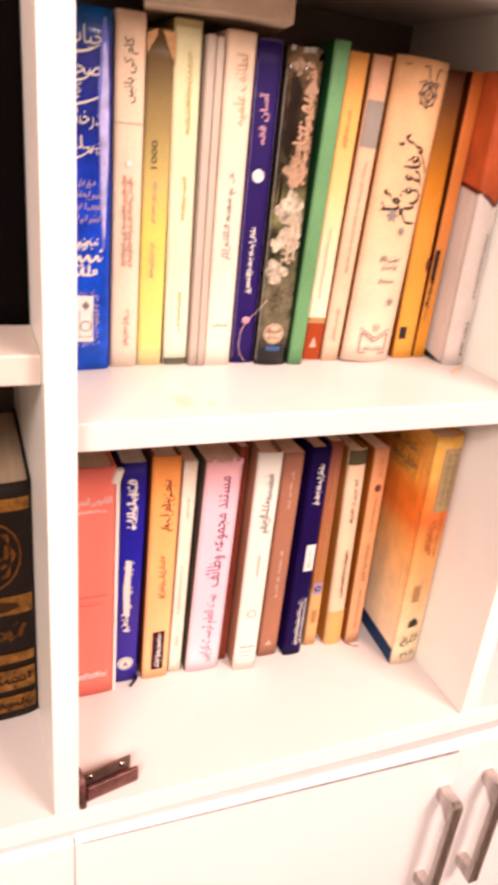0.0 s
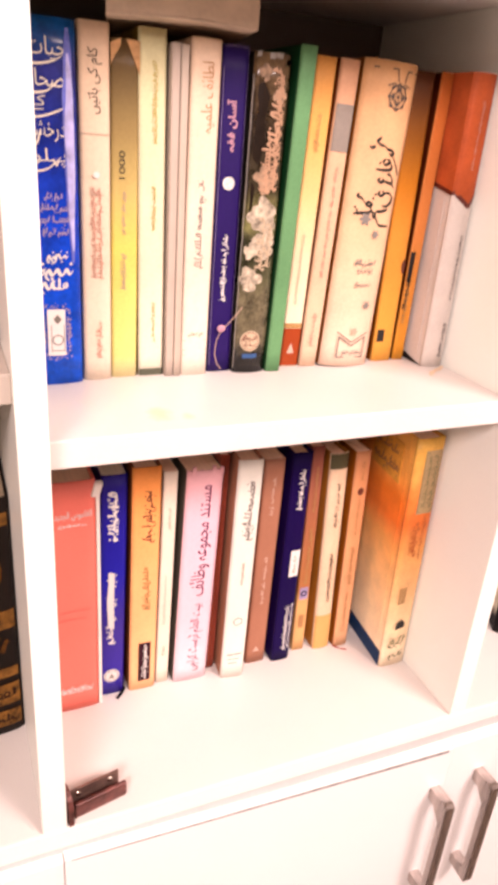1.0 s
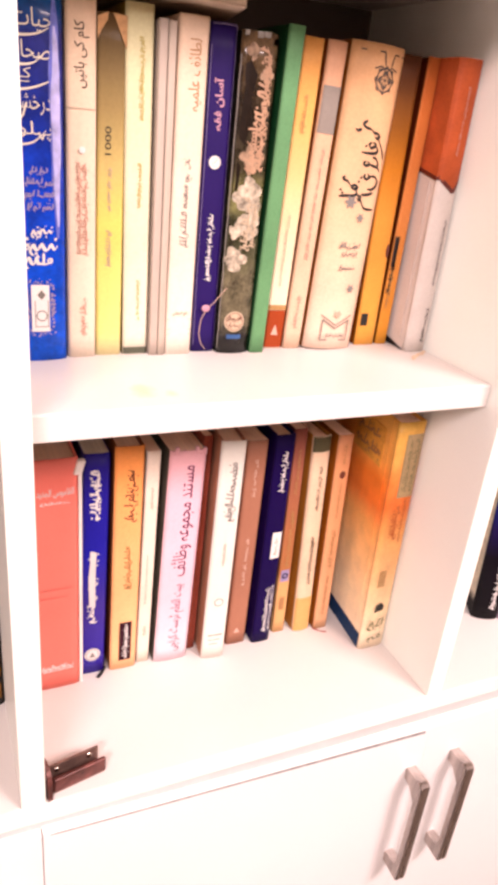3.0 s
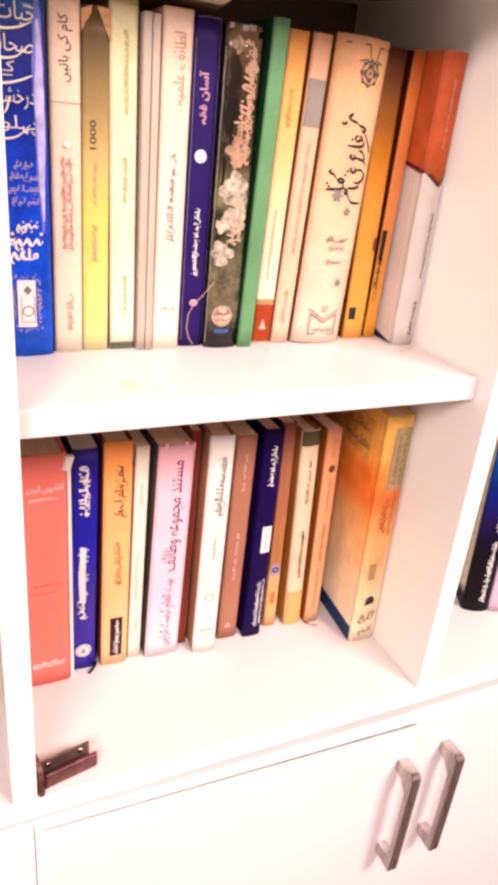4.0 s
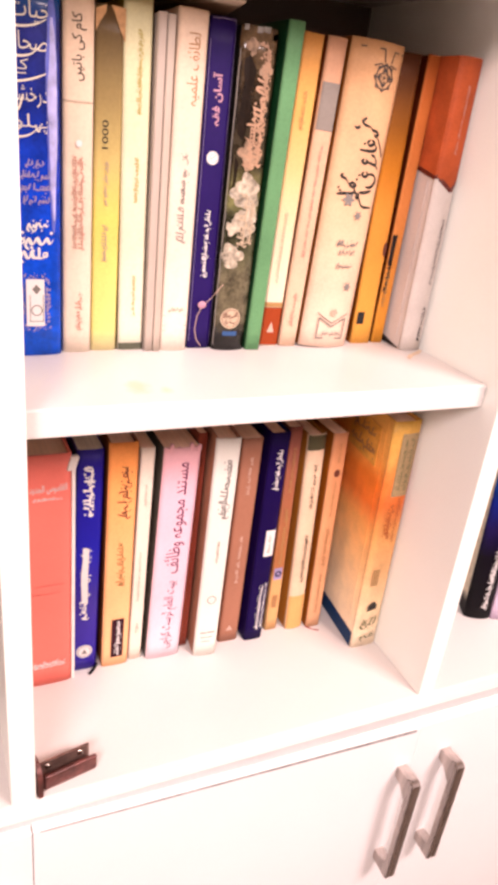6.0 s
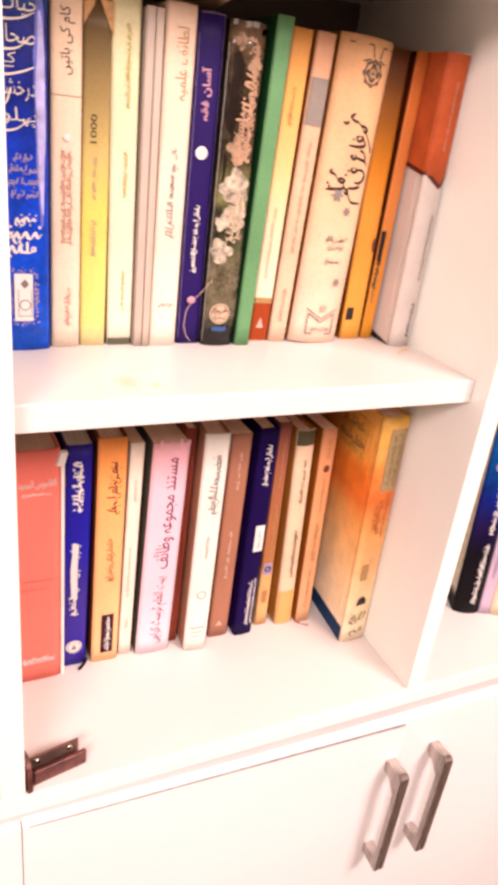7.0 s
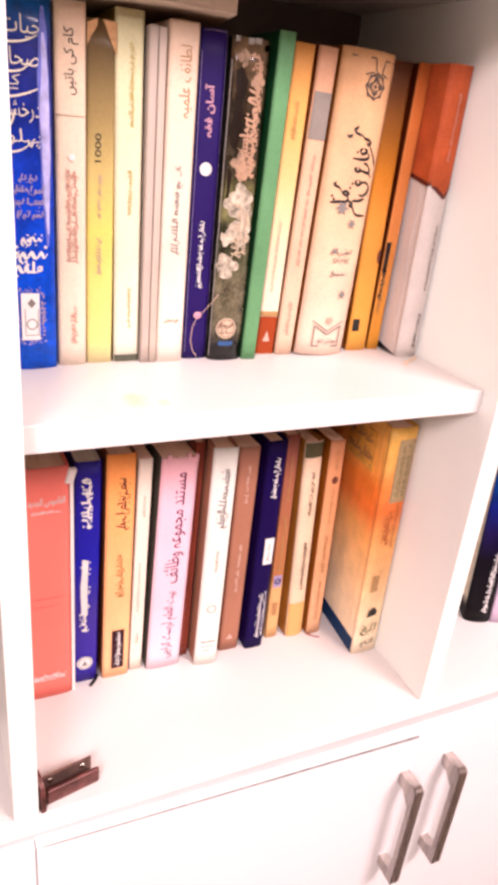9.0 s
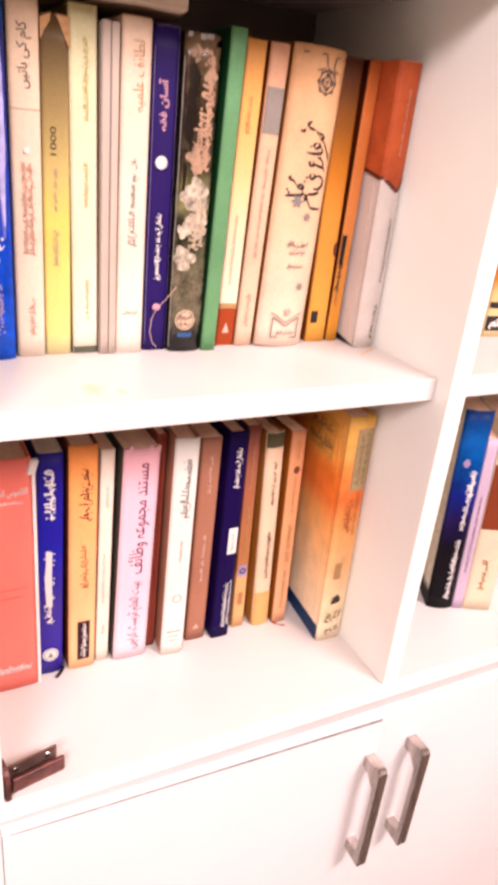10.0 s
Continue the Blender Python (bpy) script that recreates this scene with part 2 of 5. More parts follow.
# ---- lettering ----
FORMS = {  # letter: isolated, final, initial, medial
    "\u0627": (0xFE8D, 0xFE8E, 0, 0), "\u0622": (0xFE81, 0xFE82, 0, 0), "\u0628": (0xFE8F, 0xFE90, 0xFE91, 0xFE92),
    "\u062a": (0xFE95, 0xFE96, 0xFE97, 0xFE98), "\u062c": (0xFE9D, 0xFE9E, 0xFE9F, 0xFEA0), "\u062e": (0xFEA5, 0xFEA6, 0xFEA7, 0xFEA8),
    "\u062d": (0xFEA1, 0xFEA2, 0xFEA3, 0xFEA4), "\u0635": (0xFEB9, 0xFEBA, 0xFEBB, 0xFEBC),
    "\u062f": (0xFEA9, 0xFEAA, 0, 0), "\u0631": (0xFEAD, 0xFEAE, 0, 0), "\u0633": (0xFEB1, 0xFEB2, 0xFEB3, 0xFEB4),
    "\u0637": (0xFEC1, 0xFEC2, 0xFEC3, 0xFEC4), "\u0638": (0xFEC5, 0xFEC6, 0xFEC7, 0xFEC8), "\u0639": (0xFEC9, 0xFECA, 0xFECB, 0xFECC),
    "\u0641": (0xFED1, 0xFED2, 0xFED3, 0xFED4), "\u0642": (0xFED5, 0xFED6, 0xFED7, 0xFED8), "\u06a9": (0xFB8E, 0xFB8F, 0xFB90, 0xFB91),
    "\u0644": (0xFEDD, 0xFEDE, 0xFEDF, 0xFEE0), "\u0645": (0xFEE1, 0xFEE2, 0xFEE3, 0xFEE4), "\u0646": (0xFEE5, 0xFEE6, 0xFEE7, 0xFEE8),
    "\u0648": (0xFEED, 0xFEEE, 0, 0), "\u06c1": (0xFBA6, 0xFBA7, 0xFBA8, 0xFBA9), "\u06cc": (0xFBFC, 0xFBFD, 0xFBFE, 0xFBFF),
    "\u0679": (0xFB66, 0xFB67, 0xFB68, 0xFB69), "\u0626": (0xFE89, 0xFE8A, 0xFE8B, 0xFE8C), "\u067e": (0xFB56, 0xFB57, 0xFB58, 0xFB59), "\u0634": (0xFEB5, 0xFEB6, 0xFEB7, 0xFEB8), "\u06d2": (0xFBAE, 0xFBAF, 0, 0), "\u06ba": (0xFB9E, 0xFB9F, 0, 0), "\u0686": (0xFB7A, 0xFB7B, 0xFB7C, 0xFB7D)}


def joined(words):
    """Right-to-left words as joined letter shapes, in drawing order from the left."""
    out = []
    for i, ch in enumerate(words):
        if ch not in FORMS:
            out.append(ch)
            continue
        iso, fin, ini, med = FORMS[ch]
        before = i > 0 and words[i - 1] in FORMS and FORMS[words[i - 1]][2]
        after = ini and i + 1 < len(words) and words[i + 1] in FORMS
        out.append(chr(med if before and after else fin if before else ini if after else iso))
    return "".join(reversed(out))


def text_shape(body, length, thick, weight=0.0):
    """Verts (u, v) and faces of a word, centred, length long and thick high."""
    cu = bpy.data.curves.new("word", "FONT")
    cu.body, cu.resolution_u, cu.offset = body, 3, weight
    ob = bpy.data.objects.new("word", cu)
    scene.collection.objects.link(ob)
    dg = bpy.context.evaluated_depsgraph_get()
    me = bpy.data.meshes.new_from_object(ob.evaluated_get(dg))
    vs = np.array([v.co[:2] for v in me.vertices])
    fs = [tuple(p.vertices) for p in me.polygons]
    bpy.data.objects.remove(ob)
    bpy.data.curves.remove(cu)
    bpy.data.meshes.remove(me)
    lo, hi = vs.min(0), vs.max(0)
    vs = (vs - (lo + hi) / 2) / (hi - lo) * (length, thick)
    return vs, fs


class Ink:
    """Flat printed shapes in spine coordinates (metres across, metres up)."""

    def __init__(self):
        self.v, self.f = [], []

    def quad(self, a, b, c, d):
        n = len(self.v)
        self.v += [a, b, c, d]
        self.f.append((n, n + 1, n + 2, n + 3))

    def rect(self, u0, u1, v0, v1, cols=12, wave=0.0, seed=0):
        r = random.Random(seed)
        n, rows = len(self.v), max(1, int((v1 - v0) / 0.02))
        for j in range(rows + 1):
            for i in range(cols + 1):
                edge = j in (0, rows) or i in (0, cols)
                self.v.append((u0 + (u1 - u0) * i / cols + (r.uniform(-wave, wave) if edge else 0), v0 + (v1 - v0) * j / rows + (r.uniform(-wave, wave) if edge else 0)))
        for j in range(rows):
            for i in range(cols):
                a = n + j * (cols + 1) + i
                self.f.append((a, a + 1, a + cols + 2, a + cols + 1))

    def disc(self, u, v, ru, rv=None, k=20, inner=0.0, petals=0, depth=0.0):
        rv = rv or ru
        n = len(self.v)
        for i in range(k):
            a = math.tau * i / k
            s = 1 + depth * math.cos(petals * a)
            self.v.append((u + ru * s * math.cos(a), v + rv * s * math.sin(a)))
        if inner:
            for i in range(k):
                a = math.tau * i / k
                self.v.append((u + ru * inner * math.cos(a), v + rv * inner * math.sin(a)))
            for i in range(k):
                j = (i + 1) % k
                self.f.append((n + i, n + j, n + k + j, n + k + i))
        else:
            self.v.append((u, v))
            for i in range(k):
                self.f.append((n + i, n + (i + 1) % k, n + k))

    def poly(self, pts):
        n = len(self.v)
        self.v += list(pts)
        self.f.append(tuple(range(n, n + len(pts))))

    def under(self, us, lows, top):
        """A panel from a broken lower edge up to one height."""
        for (u0, a), (u1, b) in zip(zip(us, lows), list(zip(us, lows))[1:]):
            for k in range(12):
                p, q = u0 + (u1 - u0) * k / 12, u0 + (u1 - u0) * (k + 1) / 12
                c, d = a + (b - a) * k / 12, a + (b - a) * (k + 1) / 12
                for r in range(10):
                    self.quad((p, c + (top - c) * r / 10), (q, d + (top - d) * r / 10), (q, d + (top - d) * (r + 1) / 10), (p, c + (top - c) * (r + 1) / 10))

    def line(self, pts, width):
        for (a, b), (c, d) in zip(pts, pts[1:]):
            ln = math.hypot(c - a, d - b) or 1
            nx, ny = -(d - b) / ln * width / 2, (c - a) / ln * width / 2
            self.quad((a + nx, b + ny), (a - nx, b - ny), (c - nx, d - ny), (c + nx, d + ny))

    def word(self, body, u, v, length, thick, up=True, weight=0.012):
        vs, fs = text_shape(body, length, thick, weight)
        n = len(self.v)
        for x, y in vs:
            self.v.append((u - y, v + x) if up else (u + x, v + y))
        self.f += [tuple(n + i for i in f) for f in fs]

    def pen(self, pts, width, nib=0.7, thin=0.32, place=None, taper=0.45):
        """A stroke of a broad-edged pen through points: its width follows the way it runs."""
        n, run = len(pts), []
        for k in range(n - 1):
            p0, p1, p2, p3 = (pts[min(max(k + d, 0), n - 1)] for d in (-1, 0, 1, 2))
            for q in range(5):
                t = q / 5
                run.append(tuple(0.5 * (2 * b + (c - a) * t + (2 * a - 5 * b + 4 * c - d) * t * t + (3 * b - a - 3 * c + d) * t ** 3) for a, b, c, d in zip(p0, p1, p2, p3)))
        run.append(tuple(pts[-1]))
        m, base = len(run), len(self.v)
        for k, (x, y) in enumerate(run):
            (xa, ya), (xb, yb) = run[max(k - 1, 0)], run[min(k + 1, m - 1)]
            way = math.atan2(yb - ya, xb - xa)
            end = min(k, m - 1 - k) / max(1.0, 0.2 * m)
            half = 0.5 * width * (thin + (1 - thin) * abs(math.sin(way - nib))) * min(1.0, taper + (1 - taper) * end)
            for side in (1, -1):
                p = (x - side * half * math.sin(way), y + side * half * math.cos(way))
                self.v.append(place(*p) if place else p)
        for k in range(m - 1):
            a = base + 2 * k
            self.f.append((a, a + 1, a + 3, a + 2))

    def bars(self, u0, u1, v0, v1, up=True, seed=1, gap=0.3, fill=0.34):
        """A row of writing too small to read: joined pen marks, uprights, bowls and dots within a strip, along the spine or across it."""
        r = random.Random(seed)
        length, thick = (v1 - v0, u1 - u0) if up else (u1 - u0, v1 - v0)
        width = thick * (0.09 + 0.17 * fill)

        def place(x, y):
            y = max(0.01 * thick, min(0.99 * thick, y))
            return (u1 - y, v0 + x) if up else (u0 + x, v0 + y)

        s = length
        while s > thick * 0.35:
            w = min(s, thick * r.uniform(0.6, 2.2))
            low, x = thick * r.uniform(0.26, 0.40), s
            pts = [(x, low + thick * r.uniform(0.15, 0.45))]
            while x > s - w + 0.12 * thick:
                step, kind = min(x - s + w, thick * r.uniform(0.18, 0.5)), r.random()
                if kind < 0.30:
                    pts += [(x - 0.35 * step, low), (x - 0.7 * step, low + thick * r.uniform(0.14, 0.36)), (x - step, low + 0.03 * thick)]
                elif kind < 0.42:
                    pts += [(x - 0.5 * step, low - 0.08 * thick), (x - step, low)]
                elif kind < 0.74:
                    lean = r.uniform(-0.06, 0.2) * thick
                    self.pen([(x - 0.5 * step + lean, r.uniform(0.85, 0.99) * thick), (x - 0.5 * step + 0.3 * lean, 0.64 * thick), (x - 0.55 * step, low)], width, nib=0.2, place=place)
                    pts += [(x - step, low)]
                else:
                    p, q = place(x - 0.5 * step, low + 0.16 * thick)
                    self.disc(p, q, 0.17 * thick, k=10, inner=0.5)
                    pts += [(x - step, low)]
                x -= step
            end = r.random()
            if end < 0.5 and x > 0.4 * thick:
                pts += [(x - 0.06 * thick, low - 0.22 * thick), (x - 0.22 * thick, low - 0.32 * thick), (x - 0.42 * thick, low - 0.10 * thick)]
            elif end < 0.75:
                pts += [(x - 0.02 * thick, low - 0.14 * thick), (x + 0.14 * thick, low - 0.32 * thick)]
            self.pen(pts, width * 1.25, place=place)
            for _ in range(r.randint(1, 3)):
                p, q = place(x + w * r.uniform(0.05, 0.95), r.choice((0.06, 0.12, 0.72, 0.82)) * thick)
                self.disc(p, q, width * 0.6, k=4)
            if r.random() < 0.5:
                q = x + w * r.uniform(0.1, 0.8)
                self.pen([(q + 0.16 * thick, 0.95 * thick), (q, 0.80 * thick)], width * 0.8, place=place)
            s = x - thick * gap * r.uniform(0.15, 1.0)


# ---- books ----
def side_plate(points, slope, near, far):
    """A thin sheet on a cover that faces -x: (y, z) corners, set off by near to far."""
    bm = bmesh.new()
    a = [bm.verts.new((slope * y - far, y, z)) for y, z in points]
    c = [bm.verts.new((slope * y - near, y, z)) for y, z in points]
    n = len(points)
    bm.faces.new(a)
    bm.faces.new(c[::-1])
    for i in range(n):
        bm.faces.new((a[i], c[i], c[(i + 1) % n], a[(i + 1) % n]))
    bmesh.ops.recalc_face_normals(bm, faces=bm.faces)
    return bm


def spine_mesh(w, h, bulge, thick, rnd, rough=0.0004):
    """A worn spine: a gently rounded shell with uneven ends."""
    bm = bmesh.new()
    nu, nz = 12, 14
    grid = []
    for side in (0, 1):
        rows = []
        for j in range(nz + 1):
            row = []
            for i in range(nu + 1):
                s = i / nu
                q = 2 * s - 1
                y = -bulge * (1 - q * q)
                edge = max(0.0, abs(q) - 0.86) / 0.14
                y += edge * edge * 0.0012
                z = h * j / nz
                if j == nz:
                    z += rnd.uniform(-1, 0.6) * rough * 0.5
                y += rnd.uniform(-1, 1) * rough * 0.25
                row.append(bm.verts.new((w * s, y + side * thick, z)))
            rows.append(row)
        grid.append(rows)
    for j in range(nz):
        for i in range(nu):
            a, b = grid
            bm.faces.new((a[j][i], a[j][i + 1], a[j + 1][i + 1], a[j + 1][i]))
            bm.faces.new((b[j][i], b[j + 1][i], b[j + 1][i + 1], b[j][i + 1]))
    a, b = grid
    for i in range(nu):
        bm.faces.new((a[0][i + 1], a[0][i], b[0][i], b[0][i + 1]))
        bm.faces.new((a[nz][i], a[nz][i + 1], b[nz][i + 1], b[nz][i]))
    for j in range(nz):
        bm.faces.new((a[j][0], a[j + 1][0], b[j + 1][0], b[j][0]))
        bm.faces.new((a[j + 1][nu], a[j][nu], b[j][nu], b[j + 1][nu]))
    for f in bm.faces:
        f.smooth = True
    return bm


def pages_mesh(w, d, h, t, inset, rnd, taper):
    """A page block with a few proud leaves."""
    bm = bmesh.new()
    x = t
    while x < w - t - 0.0002:
        s = min(rnd.uniform(0.0012, 0.0032), w - t - x)
        k = taper * (1 - (x - t) / max(w - 2 * t, 1e-4))
        vs = []
        top, back = h - inset - rnd.uniform(0, 0.0008), d - inset - rnd.uniform(0, 0.0012)
        for y, sh in ((0.0022, 0), (back, k)):
            for zz in (0.0006 if inset < 0.001 else 0.002, top):
                for xx in (x, x + s):
                    vs.append(bm.verts.new((xx + sh, y, zz)))
        for q in ((0, 1, 3, 2), (4, 6, 7, 5), (0, 4, 5, 1), (2, 3, 7, 6), (0, 2, 6, 4), (1, 5, 7, 3)):
            bm.faces.new([vs[i] for i in q])
        x += s
    bmesh.ops.recalc_face_normals(bm, faces=bm.faces)
    return bm


def board_mesh(x0, t, start, d, h, taper):
    bm = box(x0, x0 + t, start, d, 0, h, bevel=min(0.0004, t * 0.3), segments=1)
    for v in bm.verts:
        v.co.x += taper * v.co.y / d
    return bm


def book(name, label, x, y, z, w, h, d=0.15, lean=0.0, yaw=0.0, bulge=0.0, mats=(), hard=True, pages=PAPER, prints=(), side=None,
         seed=1, group="books on the shelf", taper=0.0, roll=0.0):
    """A standing book: origin at its spine's lower corner. lean: how far its top goes to +x. prints: (name, ink,
    material). side: the covers' own material, on some books darkened to paint the shade of the gap.
    """
    rnd = random.Random(seed)
    base = thing(name, label, "book", pose(x, y, z + max(0.0, w * lean / h), 0, math.degrees(math.atan2(lean, h)), yaw), group)
    t, inset = (0.0020, 0.0030) if hard else (0.0006, 0.0006)
    spine = part("spine", spine_mesh(w, h, bulge, 0.0018 if hard else 0.0009, rnd), mats[0], base)
    sm = side or mats[0]
    start = 0.0031 if hard else 0.0022
    part("front_cover", board_mesh(0, t, start, d, h - (0.0 if hard else 0.0006), taper), sm, base)
    part("back_cover", board_mesh(w - t, t, start, d, h - (0.0 if hard else 0.0006), 0.0), sm, base)
    part("page_block", pages_mesh(w, d, h, t, inset, rnd, taper), pages, base)["kind"] = "stuff"
    for k, (pname, ink, pm) in enumerate(prints):
        bm = bmesh.new()
        vs = []
        for u, v in ink.v:
            cell = min(max(int(u / w * 12), 0), 11)
            ends = []
            for q in (2 * cell / 12 - 1, 2 * (cell + 1) / 12 - 1):
                edge = max(0.0, abs(q) - 0.86) / 0.14
                ends.append(-bulge * (1 - q * q) + edge * edge * 0.0012)
            yy = ends[0] + (ends[1] - ends[0]) * (u / w * 12 - cell)
            vs.append(bm.verts.new((u, yy - 0.00045 - 0.00022 * k, v)))
        for f in ink.f:
            try:
                bm.faces.new([vs[i] for i in f])
            except ValueError:
                pass
        done = part(pname, bm, pm, spine)
        if pname in ("lettering", "ornament", "tooling", "blossom", "emblem", "border", "rules", "star"):
            done["kind"] = "stuff"
    return base


def ink(*steps):
    """An Ink from (method name, arguments...) steps."""
    i = Ink()
    table = {"rect": i.rect, "disc": i.disc, "poly": i.poly, "line": i.line, "word": i.word, "bars": i.bars, "under": i.under, "pen": i.pen}
    for step in steps:
        kw = step[-1] if isinstance(step[-1], dict) else {}
        table[step[0]](*(step[1:-1] if kw else step[1:]), **kw)
    return i


# ---- the room around ----
def slab(name, x0, x1, y0, y1, z0, z1, m, label):
    return tagged(link_mesh(name, box(x0, x1, y0, y1, z0, z1), m), label, name.split("_")[0], kind="structure")


slab("floor", -1.9, 2.3, -2.9, 0.35, -0.12, -0.004, GROUT, "plain tan tiled floor")
slab("ceiling", -1.9, 2.3, -2.9, 0.35, 2.62, 2.72, PLASTER, "plain painted plaster ceiling")
slab("wall_north", -1.9, 2.3, 0.32, 0.42, 0.0, 2.62, PLASTER, "cream plaster wall behind the bookcase")
slab("wall_south", -1.9, 2.3, -3.0, -2.9, 0.0, 2.62, PLASTER, "cream plaster wall")
slab("wall_west", -2.0, -1.9, -2.9, 0.32, 0.0, 2.62, PLASTER, "cream plaster wall")
slab("wall_east", 2.3, 2.4, -2.9, 0.32, 0.0, 2.62, PLASTER, "cream plaster wall")

# ---- bookcase ----
ZB, ZM = 0.800, 1.118
case = thing("bookcase", "white laminate built-in bookcase with open compartments full of books", "bookcase", pose(0, 0, 0.78))


def case_part(name, x0, x1, y0, y1, z0, z1, m=WHITE, bevel=0.0008):
    return part(name, box(x0, x1, y0, y1, z0 - 0.78, z1 - 0.78, bevel), m, case)


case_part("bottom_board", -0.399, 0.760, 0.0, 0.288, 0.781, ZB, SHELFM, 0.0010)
for x0 in (-0.3983, -0.0183, 0.3615, 0.740):
    case_part("side_panel", x0, x0 + (0.0183 if x0 < 0.5 else 0.020), 0.0, 0.288, ZB, 2.10)
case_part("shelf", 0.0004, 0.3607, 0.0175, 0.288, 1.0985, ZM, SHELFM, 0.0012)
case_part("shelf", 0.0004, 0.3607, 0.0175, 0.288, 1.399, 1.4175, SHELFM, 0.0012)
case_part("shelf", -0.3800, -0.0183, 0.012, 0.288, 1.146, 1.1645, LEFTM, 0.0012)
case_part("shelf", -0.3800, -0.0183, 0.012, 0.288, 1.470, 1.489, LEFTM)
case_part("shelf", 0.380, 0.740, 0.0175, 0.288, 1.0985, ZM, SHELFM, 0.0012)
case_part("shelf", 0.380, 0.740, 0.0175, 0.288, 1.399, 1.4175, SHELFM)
# whiter facing added to brighten the front of the toned-down bottom board
case_part("bright_front_edge", -0.399, 0.760, -0.0010, 0.0, 0.7812, 0.7998, WHITE, 0.0003)
case_part("top_board", -0.399, 0.760, 0.0, 0.288, 2.10, 2.119)
case_part("back_panel", -0.399, 0.760, 0.2885, 0.2945, 0.781, 2.119, BACKM, 0)


# ---- cabinets under it ----
def handle_mesh():
    """A square bar handle bent to two feet, chamfered inside."""
    prof = [(0, 0), (0, -0.0135), (-0.0090, -0.0150), (-0.0192, -0.0275), (-0.0192, -0.1230), (-0.0165, -0.1265), (0, -0.1275), (0, -0.1400),
            (-0.0240, -0.1425), (-0.0260, -0.1410), (-0.0266, -0.0055), (-0.0259, -0.0022), (-0.0236, 0.0004), (-0.0205, 0.0012)]
    bm = bmesh.new()
    a = [bm.verts.new((-0.0056, y, z)) for y, z in prof]
    b = [bm.verts.new((0.0056, y, z)) for y, z in prof]
    n = len(prof)
    bm.faces.new(a)
    bm.faces.new(b[::-1])
    for i in range(n):
        bm.faces.new((a[i], b[i], b[(i + 1) % n], a[(i + 1) % n]))
    bmesh.ops.recalc_face_normals(bm, faces=bm.faces)
    bmesh.ops.bevel(bm, geom=bm.edges[:], offset=0.0004, segments=2, affect="EDGES")
    return bm


def cabinet(x0, x1, hx, hz, left_top, right_top):
    unit = thing("base_cabinet", "white laminate base cabinet with a steel bar handle under the bookcase", "cabinet", pose(x0, 0, 0), "base cabinets")
    w = x1 - x0
    bm = box(0.001, 0.018, 0.0135, 0.29, 0.0, 0.7805)
    box(w - 0.018, w - 0.001, 0.0135, 0.29, 0.0, 0.7805, bm=bm)
    box(0.018, w - 0.018, 0.0135, 0.29, 0.08, 0.098, bm=bm)
    box(0.018, w - 0.018, 0.0135, 0.29, 0.7625, 0.7805, bm=bm)
    box(0.018, w - 0.018, 0.28, 0.29, 0.098, 0.7625, bm=bm)
    box(0.018, w - 0.018, 0.05, 0.066, 0.0, 0.08, bm=bm)
    box(0.0, w, 0.0010, 0.0134, 0.700, 0.7654, bm=bm)
    part("body", bm, WHITE, unit)
    # nearly flush strip; its grey stands for the recess's shade
    part("top_strip", box(0.0, w, 0.0022, 0.0134, 0.7655, 0.7805), STRIPM, unit, "strip under the shelf board, its shade painted grey")
    bm = box(0.0006 if x0 < 0.3 else 0.00008, w - 0.00008, -0.006, 0.0028, 0.085, 0.76, 0.0006)
    for v in bm.verts:
        if v.co.z > 0.5:
            v.co.z += left_top - 0.76 + (right_top - left_top) * v.co.x / w
    door = part("door", bm, DOORM, unit)
    ob = part("handle", handle_mesh(), STEEL, door, "brushed steel bar handle")
    ob.location = (hx - x0, -0.006, hz)
    seam = Ink()
    for i in range(24):
        a, b = 0.02 + 0.97 * i / 24, 0.02 + 0.97 * (i + 1) / 24
        z0, z1 = (left_top + (right_top - left_top) * s for s in (a, b))
        t0, t1 = 0.0012 + 0.0028 * a, 0.0012 + 0.0028 * b
        seam.quad((a * w - 0.0016, z0 - 0.0008 - t0), (b * w - 0.0016, z1 - 0.0008 - t1), (b * w - 0.0016, z1 - 0.0008), (a * w - 0.0016, z0 - 0.0008))
    if right_top < left_top - 0.005:
        bm = bmesh.new()
        vs = [bm.verts.new((u, -0.00615, v)) for u, v in seam.v]
        for f in seam.f:
            bm.faces.new([vs[i] for i in f])
        part("edge_seam", bm, SEAMM, door, "dark line along the top edge of the door")
    return unit


cabinet(-0.3805, -0.0045, -0.0290, 0.7105, 0.7705, 0.7705)
cabinet(-0.0045, 0.3715, 0.3590, 0.7120, 0.7720, 0.7600)
cabinet(0.3715, 0.7475, 0.4130, 0.7180, 0.7620, 0.7640)

# ---- upper row of books ----
K, Wt = INK["black"], INK["white"]
UP = "books standing on the middle shelf"
LOW = "books standing on the lower shelf"

LACE = Ink()
rr = random.Random(17)
for k in range(150):
    a = math.tau * k / 150
    q = 1 / max(abs(math.cos(a)) / 0.0098, abs(math.sin(a)) / 0.0205)
    q *= rr.uniform(0.78, 1.0) * (1 + 0.06 * math.cos(24 * a))
    LACE.disc(0.0203 + q * math.cos(a), 0.0392 + q * math.sin(a), rr.uniform(0.0003, 0.0009), k=6)

